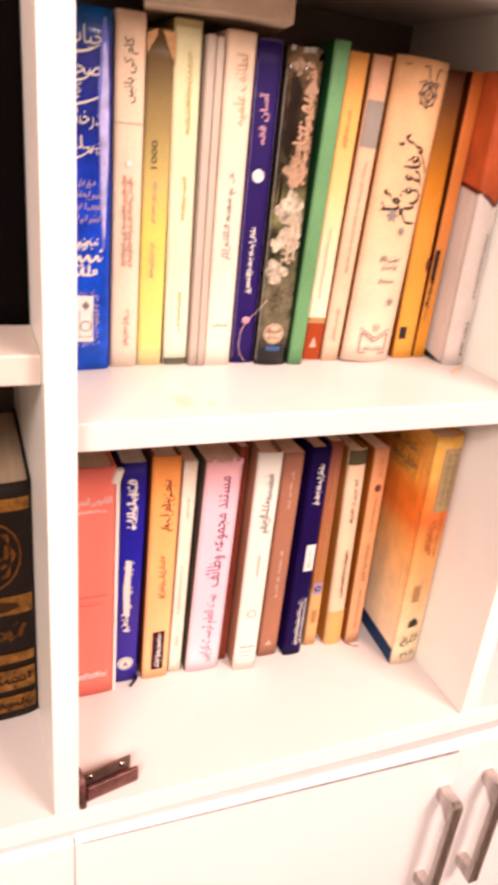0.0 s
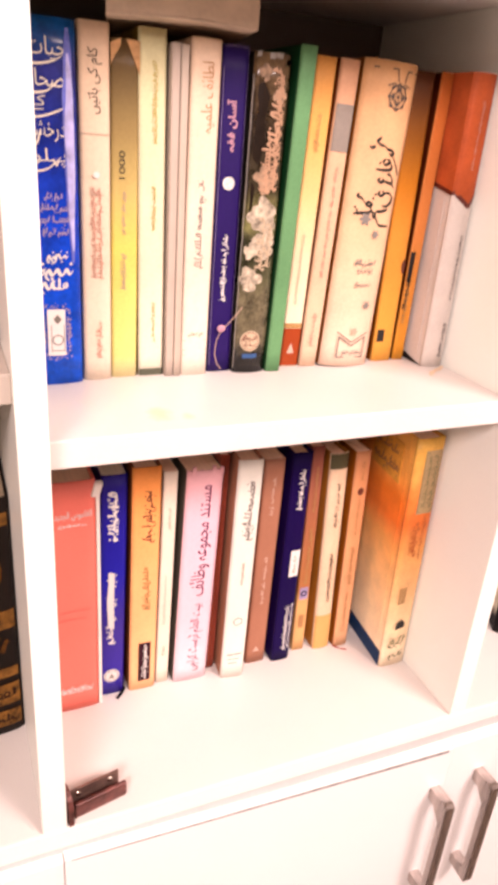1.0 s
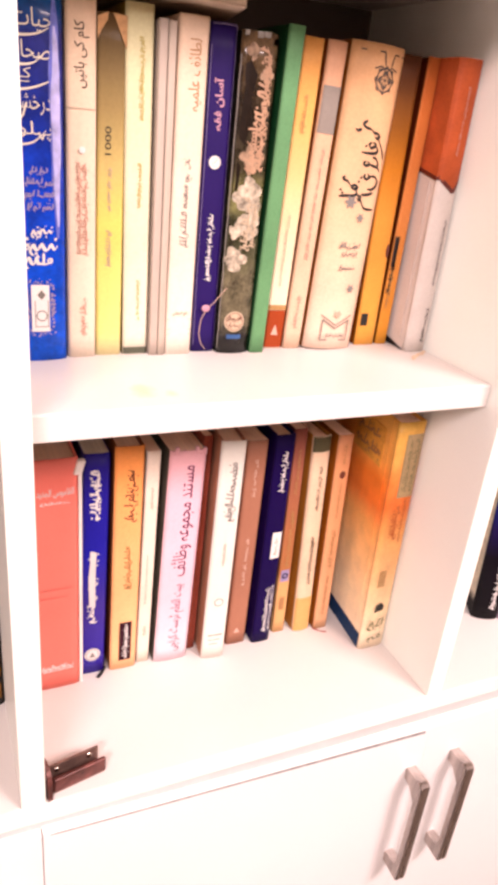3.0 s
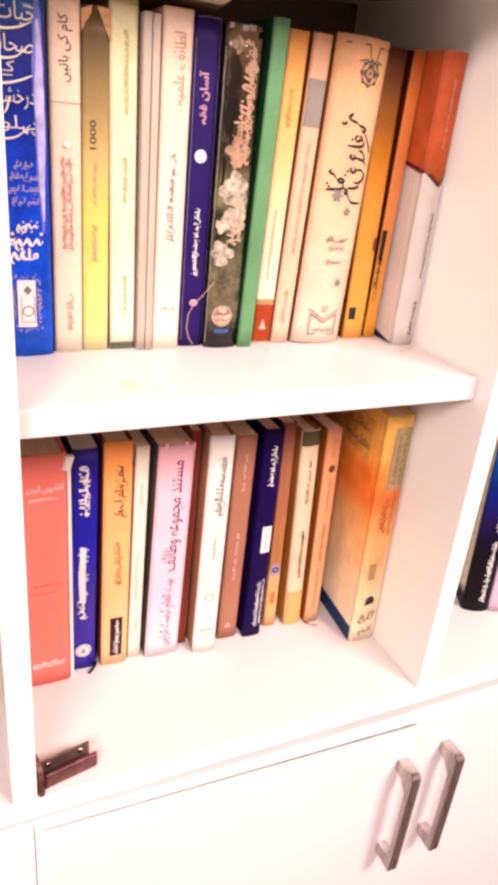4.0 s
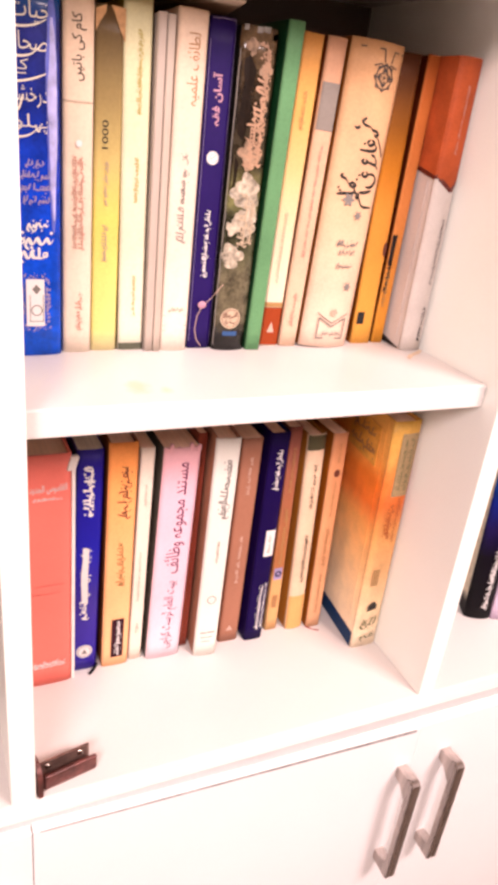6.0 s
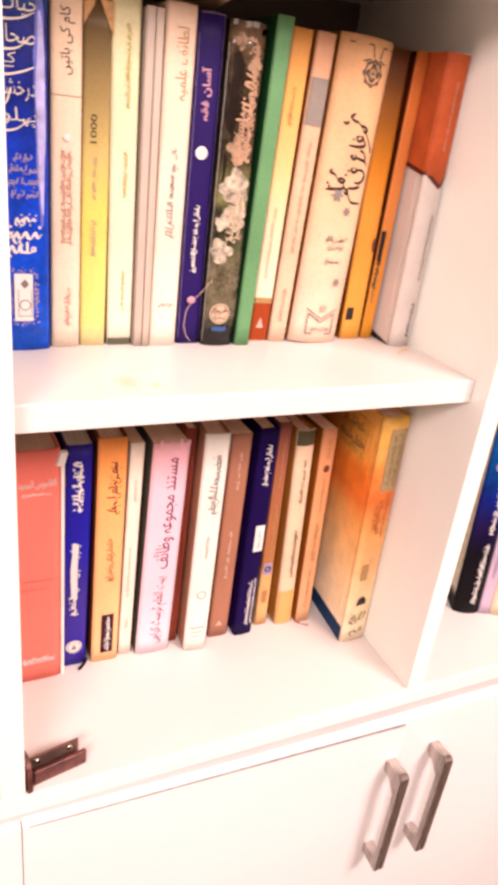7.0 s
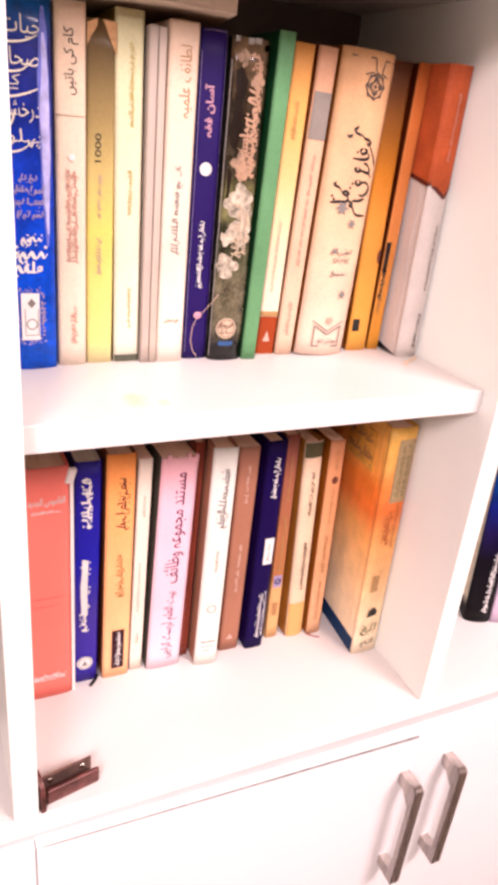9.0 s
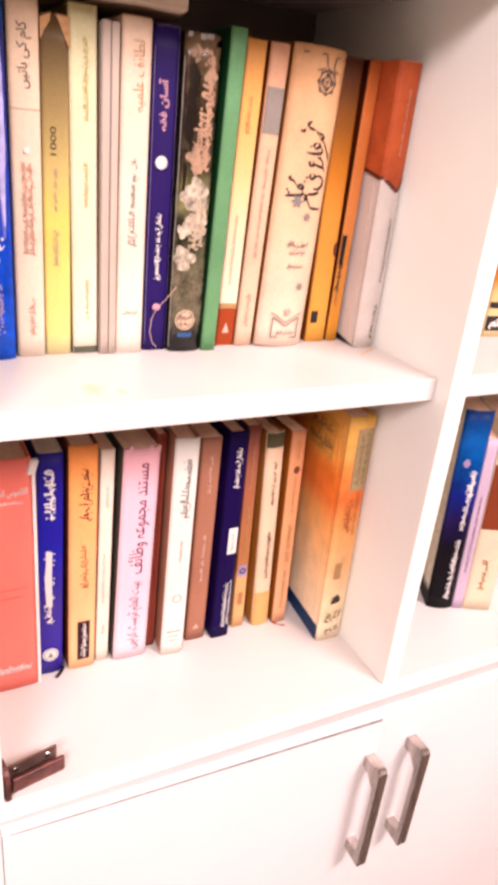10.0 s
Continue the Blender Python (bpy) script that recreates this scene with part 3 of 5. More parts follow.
bb = book("book", "royal blue hardback with white calligraphy in a glossy plastic jacket", 0.0025, 0.122, ZM, 0.0385, 0.235, bulge=0.003, seed=11,
     mats=(cover("blue_jacket", "0034c0", tone=0.82, var=0.4, stain=90, grain=300, bump=0.25, rough=0.4, coat=0.22, ramp=[(0, rgb("0056cc")), (0.55, rgb("0044c8")), (0.72, rgb("142a8c")), (0.92, rgb("242a74")), (1, rgb("0a5090"))], height=0.235),), group=UP,
     prints=[("lettering", ink(("word", joined("حیات"), 0.0200, 0.2180, 0.024, 0.0125, {"up": False, "weight": -0.008}), ("word", joined("صحابہ"), 0.0175, 0.2005, 0.026, 0.0120, {"up": False, "weight": -0.008}), ("word", joined("کے"), 0.0125, 0.1875, 0.012, 0.0085, {"up": False, "weight": -0.008}),
                               ("word", joined("درخشاں"), 0.0170, 0.1715, 0.027, 0.0130, {"up": False, "weight": -0.008}), ("word", joined("پہلو"), 0.0200, 0.1555, 0.022, 0.0110, {"up": False, "weight": -0.008}),
                               ("pen", [(0.0300, 0.2145), (0.0220, 0.2105), (0.0110, 0.2090), (0.0030, 0.2125)], 0.0019), ("pen", [(0.0270, 0.2010), (0.0200, 0.1945), (0.0100, 0.1930), (0.0030, 0.1965)], 0.0019), ("pen", [(0.0310, 0.1855), (0.0220, 0.1815), (0.0120, 0.1790), (0.0030, 0.1800)], 0.0020),
                               ("pen", [(0.0150, 0.1720), (0.0120, 0.1630), (0.0060, 0.1610), (0.0020, 0.1650)], 0.0019), ("pen", [(0.0270, 0.1560), (0.0190, 0.1490), (0.0100, 0.1470), (0.0030, 0.1500)], 0.0020)), INK["cream_white"]),
             ("lettering", ink(("bars", 0.016, 0.028, 0.1285, 0.1345, {"up": False, "seed": 3}), ("bars", 0.013, 0.032, 0.1210, 0.1275, {"up": False, "seed": 4}),
                               ("bars", 0.012, 0.033, 0.1130, 0.1200, {"up": False, "seed": 6}), ("bars", 0.014, 0.031, 0.1055, 0.1120, {"up": False, "seed": 7})), INK["lilac"]),
             ("lettering", ink(("bars", 0.016, 0.030, 0.0880, 0.0970, {"up": False, "seed": 8, "gap": 0.05, "fill": 0.3}), ("bars", 0.009, 0.033, 0.0760, 0.0900, {"up": False, "seed": 9, "gap": 0.02, "fill": 0.35}), ("bars", 0.009, 0.029, 0.0670, 0.0790, {"up": False, "seed": 10, "gap": 0.02, "fill": 0.35})), Wt),
             ("ornament", LACE, INK["lilac"]),
             ("label", ink(("rect", 0.0140, 0.0265, 0.0225, 0.0560)), INK["white"]),
             ("emblem", ink(("disc", 0.021, 0.034, 0.004, {"inner": 0.8}), ("disc", 0.021, 0.049, 0.003, 0.0035, {"k": 4}), ("line", [(0.016, 0.026), (0.026, 0.026)], 0.0006),
                            ("line", [(0.0165, 0.026), (0.0165, 0.045)], 0.0005), ("line", [(0.0255, 0.026), (0.0255, 0.045)], 0.0005)), INK["grey"])])



def sheen_strip(v0, v1, centre, half, lift, seed):
    """A soft raised strip along the spine that paints the jacket's highlight."""
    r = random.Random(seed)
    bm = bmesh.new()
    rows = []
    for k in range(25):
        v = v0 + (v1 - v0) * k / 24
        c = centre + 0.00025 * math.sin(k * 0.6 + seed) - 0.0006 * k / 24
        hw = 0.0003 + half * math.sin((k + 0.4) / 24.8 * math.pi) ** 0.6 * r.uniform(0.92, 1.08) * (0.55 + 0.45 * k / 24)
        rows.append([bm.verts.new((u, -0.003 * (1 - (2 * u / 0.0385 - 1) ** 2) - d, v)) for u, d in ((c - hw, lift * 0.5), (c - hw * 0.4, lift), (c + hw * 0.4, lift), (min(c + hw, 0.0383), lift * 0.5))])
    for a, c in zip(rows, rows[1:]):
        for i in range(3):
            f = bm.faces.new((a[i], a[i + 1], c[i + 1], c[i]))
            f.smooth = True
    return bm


# two pale strips paint the glossy highlight on the jacket's right edge
part("jacket_sheen", sheen_strip(0.088, 0.230, 0.0334, 0.0042, 0.0008, 1), mat("violet_jacket_sheen", (0.12, 0.15, 0.55, 1), rough=0.3, var=0.3, grain=120, stain=60, bump=0.3, coat=0.4), bb, "lavender painted sheen on the plastic jacket")
part("jacket_sheen", sheen_strip(0.096, 0.216, 0.0338, 0.0032, 0.0013, 2), mat("milky_jacket_sheen", (0.46, 0.46, 0.80, 1), rough=0.3, var=0.35, grain=120, stain=60, bump=0.3, coat=0.5), bb, "milky painted highlight on the plastic jacket")

book("book", "pale peach hardback with black title and red lettering", 0.0430, 0.1255, ZM, 0.0203, 0.2365, bulge=0.0012, seed=12, group=UP,
     # ramp's deeper top end keeps a little of the upper shelf's shade
     mats=(cover("peach_cloth", "fbe0cc", var=0.12, ramp=[(0, rgb("fdeeda")), (0.7, rgb("fdead2")), (1, rgb("f8dcbe"))], height=0.2365),),
     prints=[("lettering", ink(("word", joined("کام کی باتیں"), 0.0105, 0.2025, 0.038, 0.0098, {"weight": 0.0})), K),
             ("seam", ink(("rect", 0.0, 0.0203, 0.1710, 0.1715)), INK["faint"]),
             ("lettering", ink(("bars", 0.0055, 0.0105, 0.076, 0.138, {"seed": 21, "gap": 0.05, "fill": 0.4}), ("bars", 0.0095, 0.0150, 0.076, 0.138, {"seed": 24, "gap": 0.05, "fill": 0.4})), INK["faintred"]),
             ("lettering", ink(("bars", 0.008, 0.014, 0.018, 0.046, {"seed": 22})), INK["faintred"]),
             ("emblem", ink(("disc", 0.0105, 0.146, 0.0022)), Wt)])

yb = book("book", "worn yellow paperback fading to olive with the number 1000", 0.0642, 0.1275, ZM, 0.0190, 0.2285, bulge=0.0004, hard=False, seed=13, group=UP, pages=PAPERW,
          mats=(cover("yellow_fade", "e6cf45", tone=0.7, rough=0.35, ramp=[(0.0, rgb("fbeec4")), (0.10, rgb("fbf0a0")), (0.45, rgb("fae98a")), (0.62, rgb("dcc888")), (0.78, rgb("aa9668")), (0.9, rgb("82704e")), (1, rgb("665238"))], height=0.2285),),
          prints=[("lettering", ink(("word", "1000", 0.0075, 0.1530, 0.0180, 0.0042, {"weight": 0.0})), K),
                  ("lettering", ink(("bars", 0.0065, 0.0105, 0.107, 0.136, {"seed": 31, "gap": 0.9}), ("bars", 0.0055, 0.0110, 0.068, 0.094, {"seed": 32, "fill": 0.2})), INK["faint"])])
for sx, pts in ((0, [(0.0, 0.213), (0.0, 0.2260), (0.0070, 0.2292), (0.0064, 0.2245), (0.0028, 0.2190)]), (1, [(0.0192, 0.209), (0.0192, 0.2282), (0.0098, 0.2290), (0.0118, 0.2255), (0.0150, 0.2180)])):
    bm = bmesh.new()
    va = [bm.verts.new((u, -0.0012, v)) for u, v in pts]
    vb = [bm.verts.new((u, -0.0003, v)) for u, v in pts]
    bm.faces.new(va)
    bm.faces.new(vb[::-1])
    for i in range(len(pts)):
        bm.faces.new((va[i], vb[i], vb[(i + 1) % len(pts)], va[(i + 1) % len(pts)]))
    part("torn_corner", bm, cover("torn_tan", "d8ad80", var=0.3, stain=200), yb, "torn cream paper corner")

book("book", "pale lemon hardback with a grey-green foot band", 0.0850, 0.1270, ZM, 0.0192, 0.2370, lean=-0.0025, bulge=0.0006, seed=14, group=UP,
     # slight painted shade at the head of the ramp
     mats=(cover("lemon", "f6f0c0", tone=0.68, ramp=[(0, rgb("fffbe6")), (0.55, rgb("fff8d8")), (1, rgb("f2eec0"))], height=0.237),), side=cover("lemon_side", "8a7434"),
     prints=[("band", ink(("rect", 0.0003, 0.0189, 0.0006, 0.0058)), cover("grey_green_band", "5f6152")),
             ("lettering", ink(("bars", 0.0085, 0.0130, 0.168, 0.218, {"seed": 41}), ("bars", 0.0085, 0.0125, 0.110, 0.140, {"seed": 42}), ("bars", 0.009, 0.0125, 0.027, 0.058, {"seed": 43})), INK["paleyellow"])])

book("book", "thin stack-bound grey-pink paperback with a plain spine", 0.1050, 0.1225, ZM, 0.0062, 0.2300, lean=-0.001, hard=False, seed=15, group=UP, mats=(cover("grey_pink", "dccec0", tone=0.62, grain=200, stretch=(8, 1, 0.3)),))
book("book", "thin faded grey-pink paperback with a plain spine", 0.1115, 0.1220, ZM, 0.0055, 0.2295, lean=-0.001, hard=False, seed=16, group=UP, mats=(cover("grey_pink_b", "e0d2c2", tone=0.62, grain=200, stretch=(8, 1, 0.3)),))

book("book", "pink-cream paperback with a red Urdu title", 0.1175, 0.1235, ZM, 0.0215, 0.2350, lean=0.0003, bulge=0.0012, hard=False, seed=17, group=UP,
     # head of the ramp tinted down for the shelf above
     mats=(cover("pink_cream", "f0d2b6", ramp=[(0, rgb("fdf0e0")), (0.6, rgb("fcead6")), (1, rgb("f8dfc4"))], height=0.235),),
     prints=[("lettering", ink(("word", joined("لطائف علمیہ"), 0.0125, 0.199, 0.044, 0.0105, {"weight": -0.004})), INK["tan"]),
             ("lettering", ink(("bars", 0.0065, 0.0145, 0.084, 0.146, {"seed": 51, "gap": 0.4, "fill": 0.02})), INK["steelgrey"]),
             ("lettering", ink(("line", [(0.001, 0.0285), (0.0205, 0.0285)], 0.0005), ("line", [(0.001, 0.0205), (0.0205, 0.0205)], 0.0005), ("line", [(0.001, 0.0165), (0.0205, 0.0165)], 0.0004),
                               ("bars", 0.005, 0.017, 0.031, 0.036, {"up": False, "seed": 57})), INK["faint"])])

book("book", "dark violet paperback with pink title and white roundel", 0.1415, 0.1280, ZM, 0.0196, 0.2340, bulge=0.0006, hard=False, seed=18, group=UP,
     mats=(cover("violet", "27155c", rough=0.5, spec=0.2),),
     prints=[("lettering", ink(("word", joined("آسان فقہ"), 0.0090, 0.183, 0.034, 0.0085, {"weight": 0.03})), INK["pink"]),
             ("roundel", ink(("disc", 0.0090, 0.1445, 0.0046)), Wt),
             ("emblem", ink(("disc", 0.0096, 0.1445, 0.0030, {"inner": 0.9}), ("line", [(0.0075, 0.1435), (0.0105, 0.1460)], 0.0005)), INK["faint"]),
             ("lettering", ink(("bars", 0.0060, 0.0120, 0.058, 0.108, {"seed": 61, "gap": 0.25, "fill": 0.3})), Wt),
             ("edge_wear", ink(("line", [(0.0188, 0.004), (0.0186, 0.060), (0.0189, 0.120), (0.0187, 0.180), (0.0188, 0.2325), (0.0100, 0.2328), (0.0012, 0.2322)], 0.0004),
                               ("line", [(0.0010, 0.006), (0.0008, 0.070), (0.0011, 0.150), (0.0009, 0.2200)], 0.00025)), INK["lilac"])])

def petals(u, v, r, seed):
    """A ragged printed flower: a lobed heart with loose petals."""
    rr = random.Random(seed)
    out = [("disc", min(max(u, 0.7 * r + 0.0004), 0.0258 - 0.7 * r), v, 0.62 * r, 0.66 * r, {"k": 40, "petals": 5, "depth": rr.uniform(0.10, 0.2)})]
    for k in range(4):
        a = math.tau * k / 4 + rr.uniform(-0.5, 0.5)
        q = r * rr.uniform(0.34, 0.5)
        out.append(("disc", min(max(u + 0.55 * r * math.cos(a), q + 0.0006), 0.0256 - q), v + 0.6 * r * math.sin(a), q * rr.uniform(0.8, 1.1), q * rr.uniform(0.75, 1.25), {"k": 24, "petals": rr.choice((2, 3)), "depth": rr.uniform(0.05, 0.22)}))
    return out


BLOOM = mat("printed_blossom", shade(rgb("dccfb6"), 0.62), rough=0.3, var=0.75, grain=260, stain=190, bump=0.02, coat=0.4)
FADED = mat("printed_faded_blossom", shade(rgb("c2a284"), 0.62), rough=0.3, var=0.8, grain=260, stain=170, bump=0.02, coat=0.4)
fl = book("book", "dark green floral hardback in a torn clear plastic jacket", 0.1616, 0.1225, ZM, 0.0276, 0.2310, lean=0.0015, bulge=0.0030, seed=19, group=UP,
          mats=(cover("dark_floral", "2c2b22", tone=0.95, rough=0.28, coat=0.5, var=0.75, stain=75, ramp=[(0, rgb("0b0908")), (0.085, rgb("12100c")), (0.12, rgb("5a5442")), (0.28, rgb("6a6450")), (0.36, rgb("4a4a36")), (0.48, rgb("3a3b2a")), (0.56, rgb("7a7850")), (0.64, rgb("3a3426")), (0.80, rgb("2b241b")), (0.90, rgb("4c3e2c")), (1, rgb("5c4a36"))], height=0.231),),
          side=cover("black_jacket", "15130f", rough=0.3),
          prints=[("leaf", ink(("poly", [(0.0012, 0.165), (0.0070, 0.158), (0.0110, 0.172), (0.0095, 0.190), (0.0125, 0.204), (0.0070, 0.213), (0.0012, 0.209)]), ("poly", [(0.0012, 0.120), (0.0050, 0.128), (0.0060, 0.143), (0.0012, 0.150)])), cover("printed_dark_leaf", "1a120c", tone=0.9, var=0.5, stain=120, rough=0.3, coat=0.4)),
                  ("blossom", ink(*petals(0.0130, 0.124, 0.0128, 1), *petals(0.0170, 0.104, 0.0122, 2), *petals(0.0075, 0.076, 0.0105, 3), *petals(0.0065, 0.097, 0.0062, 4), *petals(0.0200, 0.116, 0.0085, 11)), BLOOM),
                  ("blossom", ink(*petals(0.0080, 0.2185, 0.0058, 6), *petals(0.0140, 0.150, 0.0100, 7), *petals(0.0195, 0.205, 0.0062, 10)), FADED),
                  ("lettering", ink(("bars", 0.0115, 0.0235, 0.142, 0.222, {"seed": 75, "gap": 0.0, "fill": 0.42}), ("bars", 0.0080, 0.0185, 0.140, 0.176, {"seed": 77, "gap": 0.0, "fill": 0.42}), ("bars", 0.0165, 0.0240, 0.150, 0.218, {"seed": 78, "gap": 0.1, "fill": 0.5})), INK["rosegold"]),
                  ("lettering", ink(("bars", 0.0095, 0.0185, 0.083, 0.123, {"seed": 71, "gap": 0.1}), ("bars", 0.0165, 0.0235, 0.086, 0.118, {"seed": 73, "gap": 0.1})), INK["cream"]),
                  ("roundel", ink(("disc", 0.0118, 0.0270, 0.0084)), INK["cream"]),
                  ("emblem", ink(("disc", 0.0118, 0.0270, 0.0072, {"inner": 0.93}), ("bars", 0.0062, 0.0174, 0.0268, 0.0325, {"up": False, "seed": 79, "fill": 0.2}), ("bars", 0.0066, 0.0170, 0.0215, 0.0272, {"up": False, "seed": 80, "fill": 0.2})), INK["brown"]),
                  ("label", ink(("rect", 0.006, 0.018, 0.0130, 0.0165)), INK["blue"])])
bm = bmesh.new()
for k, (a, b, c) in enumerate(((0.0005, 0.0032, 0.2285), (0.0100, 0.0135, 0.2280), (0.0150, 0.0195, 0.2285), (0.0228, 0.0256, 0.2250))):
    box(a, b, -0.0036 + 0.0002 * k, -0.0030, c, c + 0.0022 + 0.0003 * k, 0.0003, bm, 1)
rr = random.Random(31)
for v in bm.verts:
    v.co.x += rr.uniform(-0.0007, 0.0007)
    v.co.z += rr.uniform(-0.0014, 0.0006)
part("torn_plastic", bm, mat("crumpled_clear_plastic", (0.27, 0.25, 0.22, 1), rough=0.2, var=0.2, grain=300, bump=0.8), fl, "whitish torn jacket edge")
rr = random.Random(29)
# thin pale line paints the glint along the plastic jacket's left edge
part("jacket_edge", tube([(0.0002 + rr.uniform(-0.0002, 0.0003), 0.0006, 0.004 + 0.0085 * k) for k in range(26)], 0.00035, 5), bpy.data.materials["crumpled_clear_plastic"], fl, "edge of the plastic jacket with its glint painted pale")
cord = [(0.0030, -0.0036, 0.054), (-0.0010, -0.0032, 0.049), (-0.0055, -0.0010, 0.042), (-0.0110, 0.0008, 0.036), (-0.0150, 0.0015, 0.027), (-0.0160, 0.0012, 0.016), (-0.0140, 0.0006, 0.008), (-0.0105, -0.0004, 0.0035)]
part("bookmark_cord", tube(cord, 0.0003, 6), INK["palepink"], fl, "thin pale bookmark cord")
bm = bmesh.new()
bmesh.ops.create_icosphere(bm, subdivisions=2, radius=0.0030, matrix=Matrix.Translation((-0.0115, 0.0012, 0.0365)) @ Matrix.Diagonal((1.2, 0.45, 1, 1)))
part("cord_knot", bm, INK["pink"], fl, "small pink knot")

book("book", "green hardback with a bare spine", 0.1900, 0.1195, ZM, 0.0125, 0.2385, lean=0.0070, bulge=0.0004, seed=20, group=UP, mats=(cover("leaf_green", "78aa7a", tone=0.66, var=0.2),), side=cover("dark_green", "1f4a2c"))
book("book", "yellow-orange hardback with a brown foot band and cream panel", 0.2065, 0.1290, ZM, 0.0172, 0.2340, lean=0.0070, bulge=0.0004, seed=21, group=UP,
     # cream panel to amber; the ramp's top also carries some painted shade
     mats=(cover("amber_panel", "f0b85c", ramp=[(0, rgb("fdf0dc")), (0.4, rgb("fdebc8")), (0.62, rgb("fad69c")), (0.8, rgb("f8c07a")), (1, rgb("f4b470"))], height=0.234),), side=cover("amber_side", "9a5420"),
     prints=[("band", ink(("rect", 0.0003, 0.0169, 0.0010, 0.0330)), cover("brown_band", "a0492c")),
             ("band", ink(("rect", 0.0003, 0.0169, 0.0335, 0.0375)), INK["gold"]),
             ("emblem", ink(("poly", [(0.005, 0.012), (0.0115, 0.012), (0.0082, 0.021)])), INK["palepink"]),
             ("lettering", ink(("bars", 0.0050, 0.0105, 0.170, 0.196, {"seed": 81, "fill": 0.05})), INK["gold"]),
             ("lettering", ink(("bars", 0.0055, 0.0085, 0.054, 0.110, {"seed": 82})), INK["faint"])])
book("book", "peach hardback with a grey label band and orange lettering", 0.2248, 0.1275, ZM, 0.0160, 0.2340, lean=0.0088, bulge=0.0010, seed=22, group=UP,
     # peach deepens upward, painting a faint shade below the upper shelf
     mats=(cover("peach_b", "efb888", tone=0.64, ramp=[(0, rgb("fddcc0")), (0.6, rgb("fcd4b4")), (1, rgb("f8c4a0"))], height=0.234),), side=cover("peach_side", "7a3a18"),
     prints=[("label", ink(("rect", 0.0006, 0.0154, 0.171, 0.204)), cover("grey_label", "9b938a")),
             ("lettering", ink(("bars", 0.006, 0.010, 0.075, 0.160, {"seed": 91, "gap": 0.8})), INK["faintred"]),
             ("lettering", ink(("bars", 0.0045, 0.0105, 0.018, 0.046, {"seed": 92})), INK["faintred"])])
TITLE = Ink()
for strokes in (
        [[(21, 183), (18, 180), (20.5, 178), (25.7, 177)], [(25.7, 177), (28.4, 175), (32, 174.5), (34.5, 173), (32.3, 171), (30, 172.7)], [(33.3, 171.5), (37, 167), (40.5, 162), (43, 156.5)], [(12, 176), (14.4, 175), (16.8, 176.5)]],
        [[(28, 168), (26, 166), (28, 164), (31.3, 165), (32.3, 167), (29, 167.8)], [(32.2, 165.7), (35, 163.5), (34.3, 161), (29, 160), (20, 160)], [(31.3, 157.5), (35.2, 156.5), (38, 153.5), (38.5, 149.5)]],
        [[(25.5, 154), (24, 152), (26.6, 150.8), (29.3, 152.2), (27, 154)], [(29.3, 152.2), (34, 151), (38.5, 150), (41.5, 147)], [(27.5, 144.5), (26.5, 142), (29.4, 141), (32, 143), (29.3, 144.8)], [(32, 143), (37, 143.3), (40.8, 140.7), (40.5, 136.4), (36.6, 133.5), (31.6, 133.6)], [(26.5, 129), (32.5, 129.2), (38.6, 131)]],
        [[(10, 141.5), (9, 139), (12.6, 138), (15, 135.8)], [(15, 135.8), (17.3, 133.3), (20.5, 132.6), (22, 134.4), (18.8, 135.5), (16.4, 134)], [(7.5, 126), (13.7, 127), (20.4, 127.7), (22, 129.6)], [(21, 132.6), (23.2, 128.5), (26.6, 127), (25.2, 124.3), (23.6, 126.6)], [(26.7, 126.2), (29, 122), (33, 118.3), (42.4, 118)]]):
    for stroke in strokes:
        TITLE.pen([(u / 1000, v / 1000) for u, v in stroke], 0.0026, nib=2.3, thin=0.38)
for u, v in ((23.3, 164.8), (22.3, 138.4), (23.9, 141.6), (8.3, 131), (10, 128.8)):
    TITLE.disc(u / 1000, v / 1000, 0.0012, k=4)
